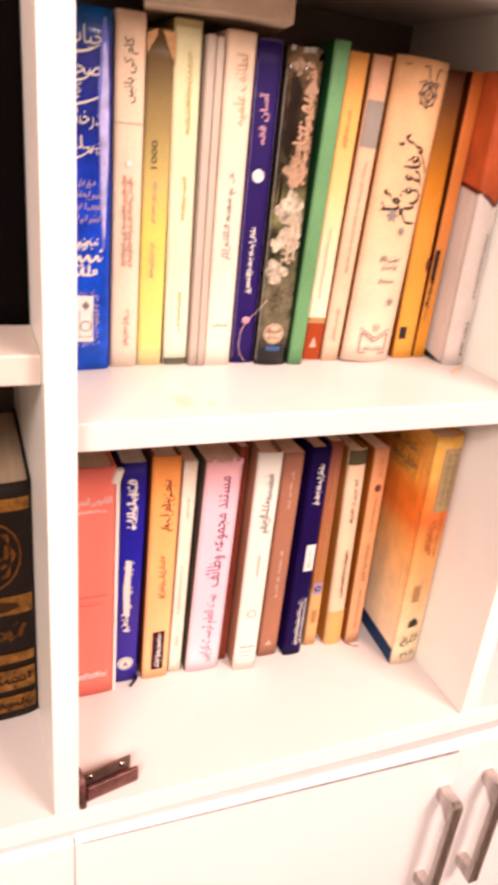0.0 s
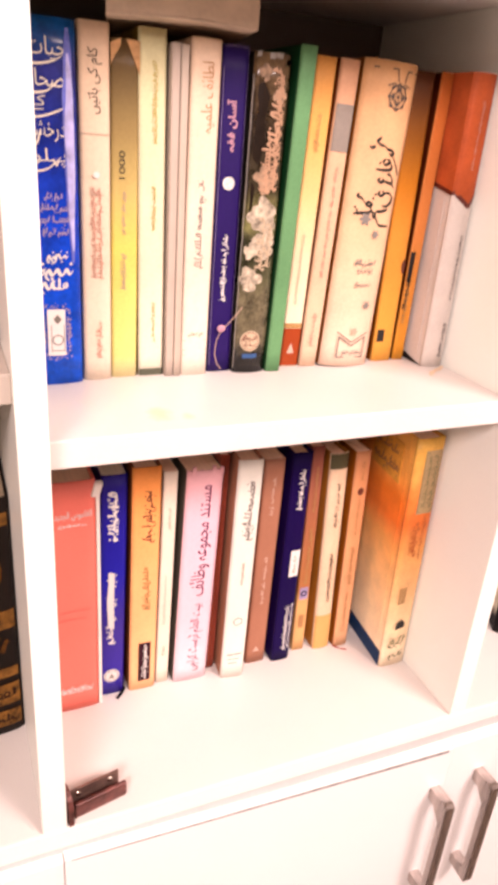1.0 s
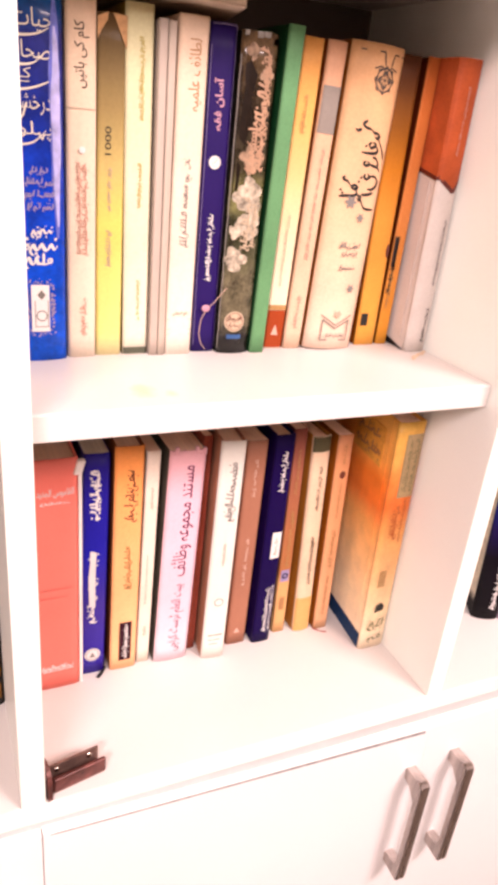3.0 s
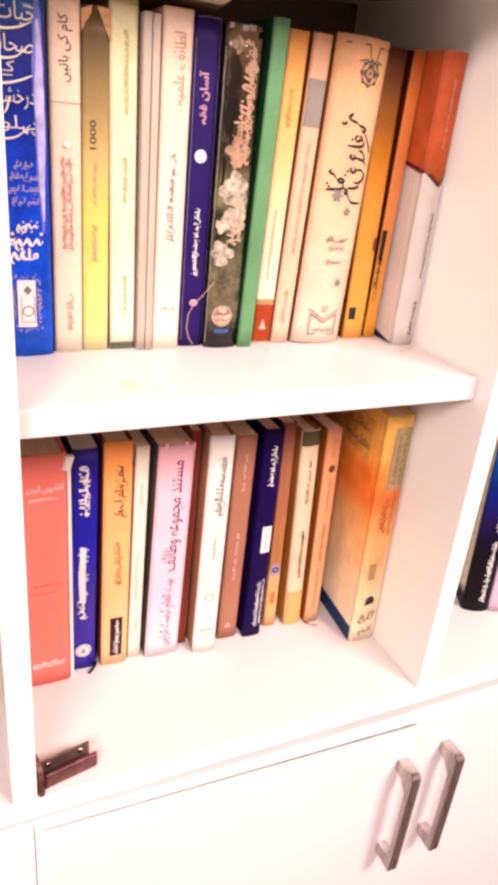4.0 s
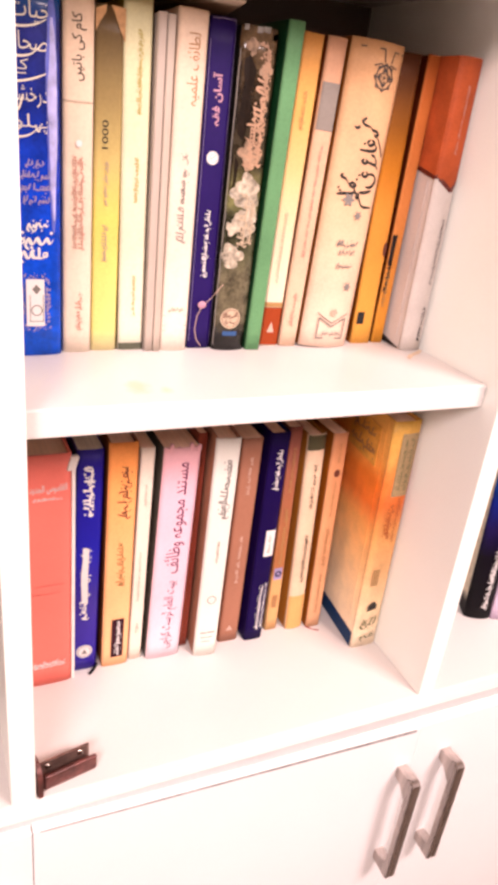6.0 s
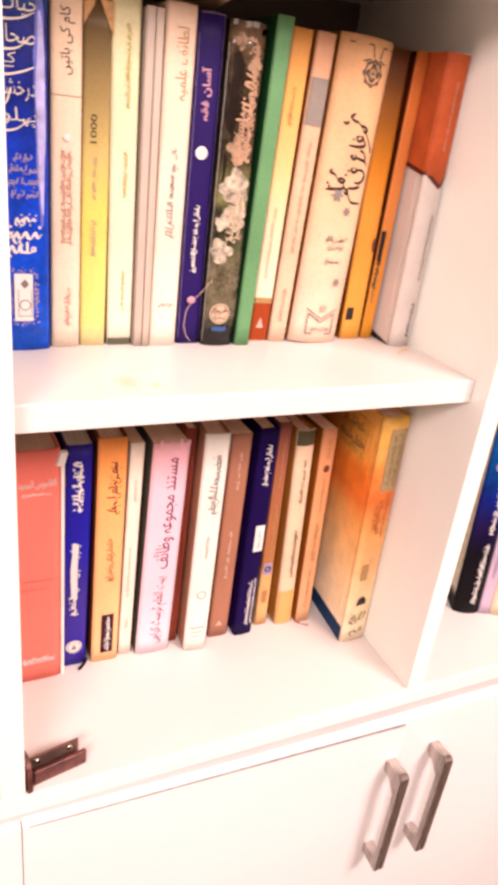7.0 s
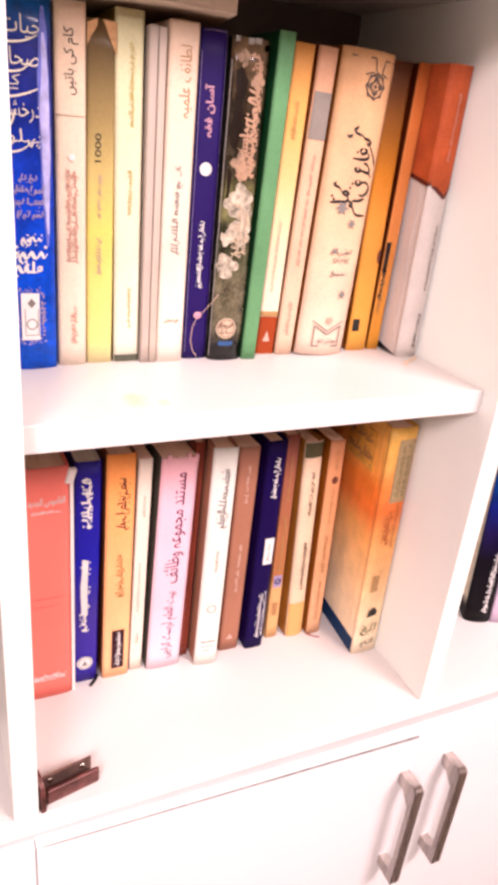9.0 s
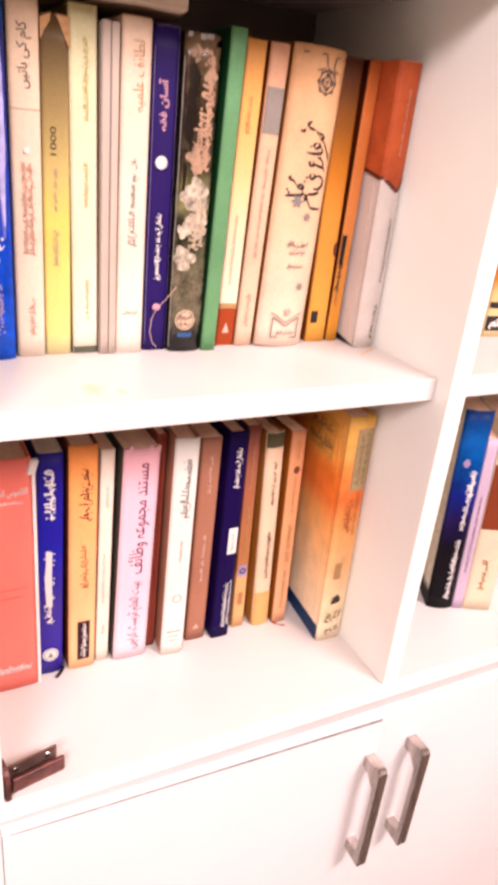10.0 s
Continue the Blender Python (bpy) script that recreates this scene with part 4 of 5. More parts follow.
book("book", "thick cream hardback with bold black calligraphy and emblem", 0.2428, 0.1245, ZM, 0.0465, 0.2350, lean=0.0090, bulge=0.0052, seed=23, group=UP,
     # tan upper end paints the upper shelf's shade into the cream
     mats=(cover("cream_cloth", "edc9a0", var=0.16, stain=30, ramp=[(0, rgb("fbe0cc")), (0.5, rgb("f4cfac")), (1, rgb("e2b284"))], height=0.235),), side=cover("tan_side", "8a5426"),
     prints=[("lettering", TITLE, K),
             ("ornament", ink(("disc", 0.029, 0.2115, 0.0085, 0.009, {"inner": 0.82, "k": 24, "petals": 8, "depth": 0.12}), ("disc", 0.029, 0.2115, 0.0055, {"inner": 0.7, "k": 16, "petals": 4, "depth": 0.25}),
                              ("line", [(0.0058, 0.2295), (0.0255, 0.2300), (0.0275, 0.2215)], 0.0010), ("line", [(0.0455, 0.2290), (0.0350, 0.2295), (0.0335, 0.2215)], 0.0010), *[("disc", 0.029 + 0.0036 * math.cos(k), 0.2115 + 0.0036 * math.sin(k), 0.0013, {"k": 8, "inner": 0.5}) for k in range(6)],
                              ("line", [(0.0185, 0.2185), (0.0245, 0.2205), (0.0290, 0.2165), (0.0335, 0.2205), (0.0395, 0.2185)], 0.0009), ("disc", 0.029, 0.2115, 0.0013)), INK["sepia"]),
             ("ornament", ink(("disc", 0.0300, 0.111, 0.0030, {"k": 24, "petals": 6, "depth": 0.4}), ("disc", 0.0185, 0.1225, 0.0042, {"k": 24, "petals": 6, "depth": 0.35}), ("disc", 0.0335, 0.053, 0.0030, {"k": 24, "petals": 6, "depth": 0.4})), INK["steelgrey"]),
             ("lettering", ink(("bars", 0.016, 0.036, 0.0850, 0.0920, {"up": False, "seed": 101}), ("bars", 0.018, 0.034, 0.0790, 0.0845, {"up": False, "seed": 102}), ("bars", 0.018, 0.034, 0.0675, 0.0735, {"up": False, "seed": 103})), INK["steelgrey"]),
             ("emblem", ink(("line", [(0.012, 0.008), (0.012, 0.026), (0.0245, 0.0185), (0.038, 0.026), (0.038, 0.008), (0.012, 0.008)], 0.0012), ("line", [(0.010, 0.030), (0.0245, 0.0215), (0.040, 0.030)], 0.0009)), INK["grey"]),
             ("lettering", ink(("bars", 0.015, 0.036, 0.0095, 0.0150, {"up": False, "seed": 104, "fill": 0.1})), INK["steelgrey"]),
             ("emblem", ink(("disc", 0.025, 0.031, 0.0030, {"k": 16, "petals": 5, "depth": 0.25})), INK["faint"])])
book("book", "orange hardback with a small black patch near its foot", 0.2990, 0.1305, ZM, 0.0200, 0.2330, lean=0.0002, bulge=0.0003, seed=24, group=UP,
     # brown upper half of the ramp paints the shade on this spine
     mats=(cover("orange_cloth_shaded_head", "f0a040", ramp=[(0, rgb("f8ba68")), (0.5, rgb("f0a65a")), (0.66, rgb("d08840")), (0.80, rgb("96602e")), (0.92, rgb("6e4426")), (1, rgb("5a3420"))], height=0.233),), side=cover("orange_side", "8a4a18"),
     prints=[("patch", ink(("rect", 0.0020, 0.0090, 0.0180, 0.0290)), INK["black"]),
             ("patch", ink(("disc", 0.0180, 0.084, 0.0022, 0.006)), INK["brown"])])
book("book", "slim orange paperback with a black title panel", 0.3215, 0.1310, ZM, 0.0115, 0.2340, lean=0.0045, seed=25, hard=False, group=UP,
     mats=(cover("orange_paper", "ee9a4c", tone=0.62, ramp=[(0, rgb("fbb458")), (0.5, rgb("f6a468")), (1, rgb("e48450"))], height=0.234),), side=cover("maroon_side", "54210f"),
     prints=[("lettering", ink(("bars", 0.0002, 0.0052, 0.046, 0.074, {"seed": 113, "gap": 0.0, "fill": 1.0}), ("rect", 0.0004, 0.0044, 0.070, 0.096, {"wave": 0.0005})), INK["black"]),
             ("lettering", ink(("bars", 0.0008, 0.0052, 0.034, 0.066, {"seed": 112})), INK["gold"])])
ow = book("book", "orange and white hardback with a dark red border, set forward", 0.3375, 0.1085, ZM, 0.0220, 0.2345, lean=0.0010, bulge=0.0032, seed=26, group=UP,
          mats=(cover("white_linen", "f4ece4", tone=0.66, var=0.10, stain=40),), side=cover("white_linen_side", "f2e8e0", tone=0.7, var=0.12),
          prints=[("panel", ink(("under", [0.0, 0.0150, 0.0215], [0.148, 0.137, 0.149], 0.2343)), cover("orange_jacket", "d06c48", tone=0.66, var=0.24, stain=50)),
                  ("border", ink(("line", [(0.0, 0.1478), (0.0050, 0.1442), (0.0100, 0.1405), (0.0150, 0.1370), (0.0172, 0.1410), (0.0193, 0.1450), (0.0214, 0.149)], 0.0032)), INK["darkred"]),
                  ("lettering", ink(("bars", 0.0095, 0.0125, 0.165, 0.215, {"seed": 121})), INK["faintred"]),
                  ("lettering", ink(("bars", 0.0125, 0.0160, 0.060, 0.115, {"seed": 122}), ("bars", 0.0120, 0.0165, 0.008, 0.040, {"seed": 123})), INK["black"])])
bm = side_plate([(0.0004, 0.2343), (0.128, 0.2343), (0.128, 0.176), (0.0004, 0.148)], 0, 0.0002, 0.0009)
part("jacket_panel", bm, bpy.data.materials["orange_jacket"], ow, "orange jacket panel on the cover")
bm = side_plate([(0.0004, 0.148), (0.128, 0.176), (0.128, 0.1720), (0.0004, 0.1448)], 0, 0.0002, 0.0011)
part("border", bm, INK["darkred"], ow)
bm = side_plate([(0.003, 0.0008), (0.10, 0.0008), (0.10, 0.020), (0.028, 0.0065)], 0, 0.0002, 0.0011)
part("corner_patch", bm, INK["black"], ow, "black lower corner of the cover")
part("hinge_crease", side_plate([(0.0085, 0.010), (0.0100, 0.010), (0.0100, 0.143), (0.0085, 0.143)], 0, 0.0002, 0.0008), bpy.data.materials["white_linen_side"], ow)

# a small book lying across the tops
lay = thing("lying_book", "small beige book lying flat across the tops of the standing books", "book", pose(0.0575, 0.108, 1.3562, 0, -1.0, -2))


SKEW = 0.19


def wavy_sheet(z0, z1, bevel, grow, seed):
    """A slightly warped slab of paper or card with uneven edges."""
    r = random.Random(seed)
    bm = box(-grow, 0.099 + grow, -grow, 0.150 + grow, z0, z1, bevel, segments=2)
    bmesh.ops.subdivide_edges(bm, edges=[e for e in bm.edges if abs(e.verts[0].co.x - e.verts[1].co.x) > 0.05], cuts=14)
    for v in bm.verts:
        q = v.co.x / 0.099
        k = (v.co.z - 0.001) / 0.021
        v.co.z += k * (0.0016 * math.sin(q * 3.0 + 0.4) - 0.0030 * q * q) + (1 - k) * 0.0010 * math.sin(q * 3.1)
        v.co.y += 0.0008 * math.sin(q * 9) + r.uniform(-1, 1) * 0.0003
        v.co.x += SKEW * v.co.y
        if q > 0.9:
            v.co.x += r.uniform(-1, 1) * 0.0006 - 0.004 * (1 - k) * (q - 0.9)
    return bm


LAYM = mat("beige_fore_edge", shade(rgb("eed8be"), 0.74), rough=0.9, var=0.14, grain=300, stain=40, bump=0.4)
LAYC = mat("beige_card", shade(rgb("eed8be"), 0.74), rough=0.8, var=0.14, grain=260, stain=35, bump=0.3)
part("page_block", wavy_sheet(0.0022, 0.0210, 0.0008, 0.0, 3), LAYM, lay)
part("front_cover", wavy_sheet(0.0211, 0.0223, 0.0004, 0.0003, 4), LAYC, lay)
part("back_cover", wavy_sheet(0.0010, 0.0021, 0.0004, 0.0003, 5), LAYC, lay)

# scrap of tape by the panel
bm = bmesh.new()
rows = []
for k in range(7):
    x, y = 0.3310 + 0.0045 * k, 0.0850 + 0.0033 * k + 0.0010 * math.sin(k)
    rows.append([bm.verts.new((x, y + s * (0.0022 + 0.0006 * math.sin(2 * k)), 0.0004 + 0.0006 * (k % 2) + dz)) for s in (-1, 1) for dz in (0, 0.0004)])
for a, b in zip(rows, rows[1:]):
    for i, j in ((0, 1), (1, 3), (3, 2), (2, 0)):
        bm.faces.new((a[i], a[j], b[j], b[i]))
bm.faces.new((rows[0][0], rows[0][1], rows[0][3], rows[0][2]))
bm.faces.new((rows[-1][0], rows[-1][2], rows[-1][3], rows[-1][1]))
tape = link_mesh("tape_scrap", bm, mat("dried_tape", rgb("e6cdb0"), rough=0.5, var=0.2))
tape.location.z = ZM
tagged(tape, "crumpled scrap of dried beige tape on the shelf", "tape")

# ---- lower row of books ----
rb = book("book", "coral red hardback with white Arabic title and a torn white edge", 0.0030, 0.1190, ZB, 0.0455, 0.2360, bulge=0.0008, seed=41, group=LOW, taper=0.0, pages=PAPERB,
          mats=(cover("coral", "ed867a", tone=0.92, var=0.06),),
          prints=[("lettering", ink(("word", joined("القاموس الجدید"), 0.0270, 0.2055, 0.030, 0.0085, {"up": False})), Wt),
                  ("lettering", ink(("bars", 0.015, 0.038, 0.1945, 0.1985, {"up": False, "seed": 131})), Wt),
                  ("lettering", ink(("bars", 0.0125, 0.040, 0.0215, 0.0290, {"up": False, "seed": 132, "gap": 0.02, "fill": 0.5}), ("bars", 0.013, 0.040, 0.0200, 0.0235, {"up": False, "seed": 135, "gap": 0.02, "fill": 0.5})), INK["white"]),
                  ("lettering", ink(("bars", 0.013, 0.040, 0.1105, 0.1130, {"up": False, "seed": 133}), ("bars", 0.013, 0.036, 0.1020, 0.1045, {"up": False, "seed": 134})), INK["coraldark"])])
part("white_edge", box(0.0456, 0.0486, -0.0005, 0.148, 0, 0.2235, 0.0006), cover("torn_white", "fbf6f0", tone=0.86), rb, "white cover edge")
bm = box(0.0430, 0.0500, -0.0022, 0.004, 0.2205, 0.2330, 0.0012)
for v in bm.verts:
    v.co.x += 0.0015 * math.sin(v.co.z * 900)
part("torn_corner", bm, bpy.data.materials["torn_white"], rb, "torn white paper corner")
lb = book("book", "royal blue paperback with white writing and a white roundel", 0.0512, 0.1285, ZB, 0.0222, 0.2330, lean=0.0038, bulge=0.0010, hard=False, seed=42, group=LOW, pages=PAPERW,
          mats=(cover("royal_blue", "2a23a8", tone=0.66, rough=0.4, spec=0.25, ramp=[(0, rgb("3a2aae")), (0.35, rgb("4434a0")), (0.6, rgb("2a28b4")), (1, rgb("2c2296"))], height=0.233),),
          prints=[("lettering", ink(("bars", 0.0045, 0.0150, 0.170, 0.218, {"seed": 141, "gap": 0.0, "fill": 0.6})), Wt),
                  ("lettering", ink(("rect", 0.0065, 0.0120, 0.078, 0.137, {"wave": 0.0010, "seed": 5}), ("bars", 0.0042, 0.0142, 0.058, 0.138, {"seed": 142, "gap": 0.0, "fill": 0.45})), Wt),
                  ("roundel", ink(("disc", 0.0105, 0.0225, 0.0074)), Wt),
                  ("emblem", ink(("poly", [(0.0078, 0.0195), (0.0132, 0.0195), (0.0105, 0.0255)]), ("disc", 0.0105, 0.0225, 0.0062, {"inner": 0.9})), INK["steelgrey"])])
bm = bmesh.new()
rib = [(0.0235, 0.003, 0.0012), (0.0220, -0.001, 0.0016), (0.0185, -0.0055, 0.0010), (0.0140, -0.0100, 0.0008)]
for (a, b, c), (d, e, f) in zip(rib, rib[1:]):
    vs = [bm.verts.new(p) for p in ((a - 0.0009, b + 0.0009, c), (a + 0.0012, b - 0.0009, c), (d + 0.0012, e - 0.0009, f), (d - 0.0009, e + 0.0009, f))]
    ws = [bm.verts.new(v.co + Vector((0, 0, 0.0007))) for v in vs]
    bm.faces.new(vs[::-1])
    bm.faces.new(ws)
    for i in range(4):
        bm.faces.new((vs[i], vs[(i + 1) % 4], ws[(i + 1) % 4], ws[i]))
part("ribbon_marker", bm, INK["black"], lb, "dark ribbon end on the shelf")
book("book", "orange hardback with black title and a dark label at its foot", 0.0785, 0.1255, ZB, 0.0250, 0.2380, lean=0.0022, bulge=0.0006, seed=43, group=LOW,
     # side covers in dark orange paint the shadow of the gap on the left
     mats=(cover("light_orange", "ee9a45", tone=0.94, ramp=[(0, rgb("fcc498")), (0.6, rgb("fab682")), (1, rgb("f2a264"))], height=0.238),), side=cover("shaded_orange_side", "8a5030"), pages=PAPERB,
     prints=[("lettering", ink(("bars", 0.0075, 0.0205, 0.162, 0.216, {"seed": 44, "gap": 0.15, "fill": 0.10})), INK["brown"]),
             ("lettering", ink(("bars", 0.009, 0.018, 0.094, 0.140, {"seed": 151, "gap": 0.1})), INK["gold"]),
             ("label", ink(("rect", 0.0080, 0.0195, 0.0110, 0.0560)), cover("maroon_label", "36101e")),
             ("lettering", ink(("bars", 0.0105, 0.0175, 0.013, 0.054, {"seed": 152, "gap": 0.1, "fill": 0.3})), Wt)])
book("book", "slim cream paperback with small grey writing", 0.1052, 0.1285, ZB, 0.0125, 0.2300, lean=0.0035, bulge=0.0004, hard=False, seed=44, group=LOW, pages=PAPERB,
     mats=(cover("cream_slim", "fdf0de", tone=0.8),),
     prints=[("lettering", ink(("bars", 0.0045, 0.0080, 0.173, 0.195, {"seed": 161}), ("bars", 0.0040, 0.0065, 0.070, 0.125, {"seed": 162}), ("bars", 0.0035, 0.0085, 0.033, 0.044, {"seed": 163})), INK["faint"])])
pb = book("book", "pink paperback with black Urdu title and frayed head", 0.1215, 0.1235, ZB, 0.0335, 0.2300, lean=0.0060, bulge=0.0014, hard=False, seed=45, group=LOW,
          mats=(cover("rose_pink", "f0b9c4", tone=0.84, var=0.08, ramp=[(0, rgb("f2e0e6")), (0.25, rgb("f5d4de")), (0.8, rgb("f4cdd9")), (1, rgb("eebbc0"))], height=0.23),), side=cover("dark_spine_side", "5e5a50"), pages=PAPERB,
          prints=[("lettering", ink(("word", joined("مستند مجموعہ وظائف"), 0.0180, 0.158, 0.116, 0.0180, {"weight": 0.004})), INK["magenta"]),
                  ("lettering", ink(("word", joined("بیت العلم ٹرسٹ کراچی"), 0.0185, 0.051, 0.080, 0.0150, {"weight": 0.0})), INK["magenta"])])
bm = bmesh.new()
rr = random.Random(8)
for k in range(9):
    x = 0.0012 + 0.0036 * k
    box(x, x + 0.0032, -0.0012, 0.0022, 0.2255, 0.2290 + rr.uniform(0, 0.0045) * (1 if k in (0, 1, 6, 7, 8) else 0.3), 0.0006, bm, 1)
part("frayed_head", bm, bpy.data.materials["rose_pink"], pb, "frayed pink paper at the head")
bk = book("book", "thin reddish brown book with a stitched edge", 0.1585, 0.1330, ZB, 0.0085, 0.2380, lean=0.0030, hard=False, seed=46, group=LOW, mats=(cover("reddish_brown", "a85848", var=0.25),), pages=PAPERB)
part("stitching", tube([(0.0042 + 0.0004 * math.sin(k * 1.9), -0.0008 - 0.0003 * math.cos(k * 3.1), 0.004 + 0.230 * k / 60) for k in range(61)], 0.0006, 5), INK["brick"], bk, "raised red stitching")
book("book", "white hardback with brown cover sides and dark green title", 0.1680, 0.1150, ZB, 0.0228, 0.2400, yaw=-5, lean=0.0030, bulge=0.0012, seed=47, group=LOW, pages=PAPERB,
     mats=(cover("off_white", "f8f7ec", tone=0.78, var=0.06),), side=cover("umber_side", "c08a72"),
     prints=[("lettering", ink(("bars", 0.0065, 0.0190, 0.160, 0.220, {"seed": 52, "gap": 0.1, "fill": 0.10})), INK["steelgrey"]),
             ("lettering", ink(("bars", 0.0100, 0.0140, 0.110, 0.136, {"seed": 172})), INK["faint"]),
             ("emblem", ink(("disc", 0.0120, 0.0690, 0.0046, {"inner": 0.84})), INK["grey"]),
             ("lettering", ink(*[("line", [(u, v), (u + w, v + 0.0001)], t) for u, w, v, t in ((0.0042, 0.006, 0.0292, 0.0014), (0.0110, 0.0078, 0.0295, 0.0014), (0.0050, 0.0042, 0.0236, 0.0009), (0.0100, 0.0070, 0.0237, 0.0009), (0.0060, 0.0090, 0.0186, 0.0008))]), INK["steelgrey"])])
book("book", "rosy brown paperback with faint pink writing", 0.1995, 0.1265, ZB, 0.0208, 0.2320, lean=0.0020, bulge=0.0006, hard=False, seed=48, group=LOW, mats=(cover("rosy_brown", "b07e68", tone=0.76, var=0.12),), pages=PAPERB,
     prints=[("lettering", ink(("bars", 0.0080, 0.0130, 0.174, 0.213, {"seed": 181, "gap": 0.6}), ("bars", 0.0080, 0.0130, 0.073, 0.128, {"seed": 182, "gap": 0.6})), INK["palepink"]),
             ("emblem", ink(("poly", [(0.006, 0.0145), (0.0135, 0.0145), (0.0098, 0.021)])), INK["palepink"])])
book("book", "dark navy hardback with white script and a square white label", 0.2262, 0.1215, ZB, 0.0198, 0.2380, lean=0.0010, bulge=0.0008, seed=49, group=LOW, mats=(cover("dark_navy", "180546", rough=0.6, spec=0.12),), pages=PAPERB,
     prints=[("lettering", ink(("bars", 0.0070, 0.0150, 0.177, 0.221, {"seed": 61, "gap": 0.12, "fill": 0.36})), Wt),
             ("label", ink(("rect", 0.0080, 0.0178, 0.1040, 0.1340)), Wt),
             ("lettering", ink(("bars", 0.0105, 0.0150, 0.108, 0.128, {"seed": 191})), INK["faint"]),
             ("lettering", ink(("bars", 0.0075, 0.0140, 0.014, 0.070, {"seed": 192, "gap": 0.2, "fill": 0.15}), ("bars", 0.0140, 0.0175, 0.014, 0.072, {"seed": 193, "gap": 0.1})), Wt)])
book("book", "narrow tan and brown paperback with a violet mark", 0.2545, 0.1300, ZB, 0.0135, 0.2385, lean=-0.0040, bulge=0.0003, hard=False, seed=50, group=LOW, pages=PAPERB,
     mats=(cover("tan_brown", "b06a42", tone=0.7, ramp=[(0, rgb("f4c48e")), (0.30, rgb("eebb84")), (0.34, rgb("c8885c")), (0.7, rgb("b4765a")), (1, rgb("a4665a"))], height=0.2385),),
     prints=[("emblem", ink(("rect", 0.0020, 0.0110, 0.0655, 0.0800)), INK["lilac"]),
             ("emblem", ink(("disc", 0.0065, 0.0728, 0.0036, {"inner": 0.5})), INK["navy"]),
             ("lettering", ink(("bars", 0.0050, 0.0085, 0.168, 0.217, {"seed": 201}), ("bars", 0.0040, 0.0095, 0.085, 0.150, {"seed": 202})), INK["gold"]),
             ("label", ink(("rect", 0.0040, 0.0090, 0.030, 0.046)), INK["tan"])])
book("book", "cream hardback with a grey-green head band and ochre foot", 0.2765, 0.1260, ZB, 0.0195, 0.2310, lean=-0.0080, bulge=0.0022, seed=51, group=LOW, pages=PAPERB,
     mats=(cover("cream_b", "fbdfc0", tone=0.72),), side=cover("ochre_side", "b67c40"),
     prints=[("band", ink(("rect", 0.0002, 0.0193, 0.2150, 0.2308)), cover("grey_green", "5c5842")),
             ("band", ink(("rect", 0.0002, 0.0193, 0.0008, 0.0440)), cover("ochre_foot", "efbc80", tone=0.74)),
             ("rules", ink(("line", [(0.0002, 0.0465), (0.0193, 0.0465)], 0.0010), ("line", [(0.0002, 0.0490), (0.0193, 0.0490)], 0.0005), ("line", [(0.0002, 0.2125), (0.0193, 0.2125)], 0.0008), ("line", [(0.0002, 0.2105), (0.0193, 0.2105)], 0.0004)), INK["brown"]),
             ("lettering", ink(("bars", 0.0075, 0.0130, 0.150, 0.200, {"seed": 211, "gap": 0.5}), ("bars", 0.0075, 0.0130, 0.062, 0.120, {"seed": 212, "gap": 0.2})), INK["sepia"])])
ph = book("book", "peach paperback with a dark oval and faint writing", 0.3000, 0.1220, ZB, 0.0162, 0.2320, lean=-0.0060, bulge=0.0006, hard=False, seed=52, group=LOW, pages=PAPERB,
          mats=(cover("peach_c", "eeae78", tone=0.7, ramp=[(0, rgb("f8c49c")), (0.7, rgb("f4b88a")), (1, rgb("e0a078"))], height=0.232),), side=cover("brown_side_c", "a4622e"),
          prints=[("emblem", ink(("disc", 0.0085, 0.1890, 0.0034, 0.0042)), INK["brown"]),
                  ("lettering", ink(("bars", 0.0060, 0.0100, 0.200, 0.222, {"seed": 221}), ("bars", 0.0065, 0.0095, 0.140, 0.180, {"seed": 222}), ("bars", 0.0050, 0.0110, 0.080, 0.126, {"seed": 223}), ("bars", 0.0055, 0.0100, 0.020, 0.070, {"seed": 224})), INK["tan"])])
part("ribbon_marker", tube([(0.0000, 0.001, 0.0008), (0.003, -0.004, 0.0012), (0.007, -0.007, 0.0008), (0.011, -0.009, 0.0008)], 0.0007, 5), INK["red"], ph, "reddish ribbon end")
bigm = cover("sunset_print", "e59a44", tone=0.88, rough=0.35, coat=0.2, var=0.2, stain=45, ramp=[(0, rgb("fcecd2")), (0.20, rgb("fae0b8")), (0.40, rgb("f4c490")), (0.57, rgb("eeae70")), (0.68, rgb("e88450")), (0.78, rgb("ea8c54")), (0.87, rgb("ecb26c")), (1, rgb("e8b868"))], height=0.260)
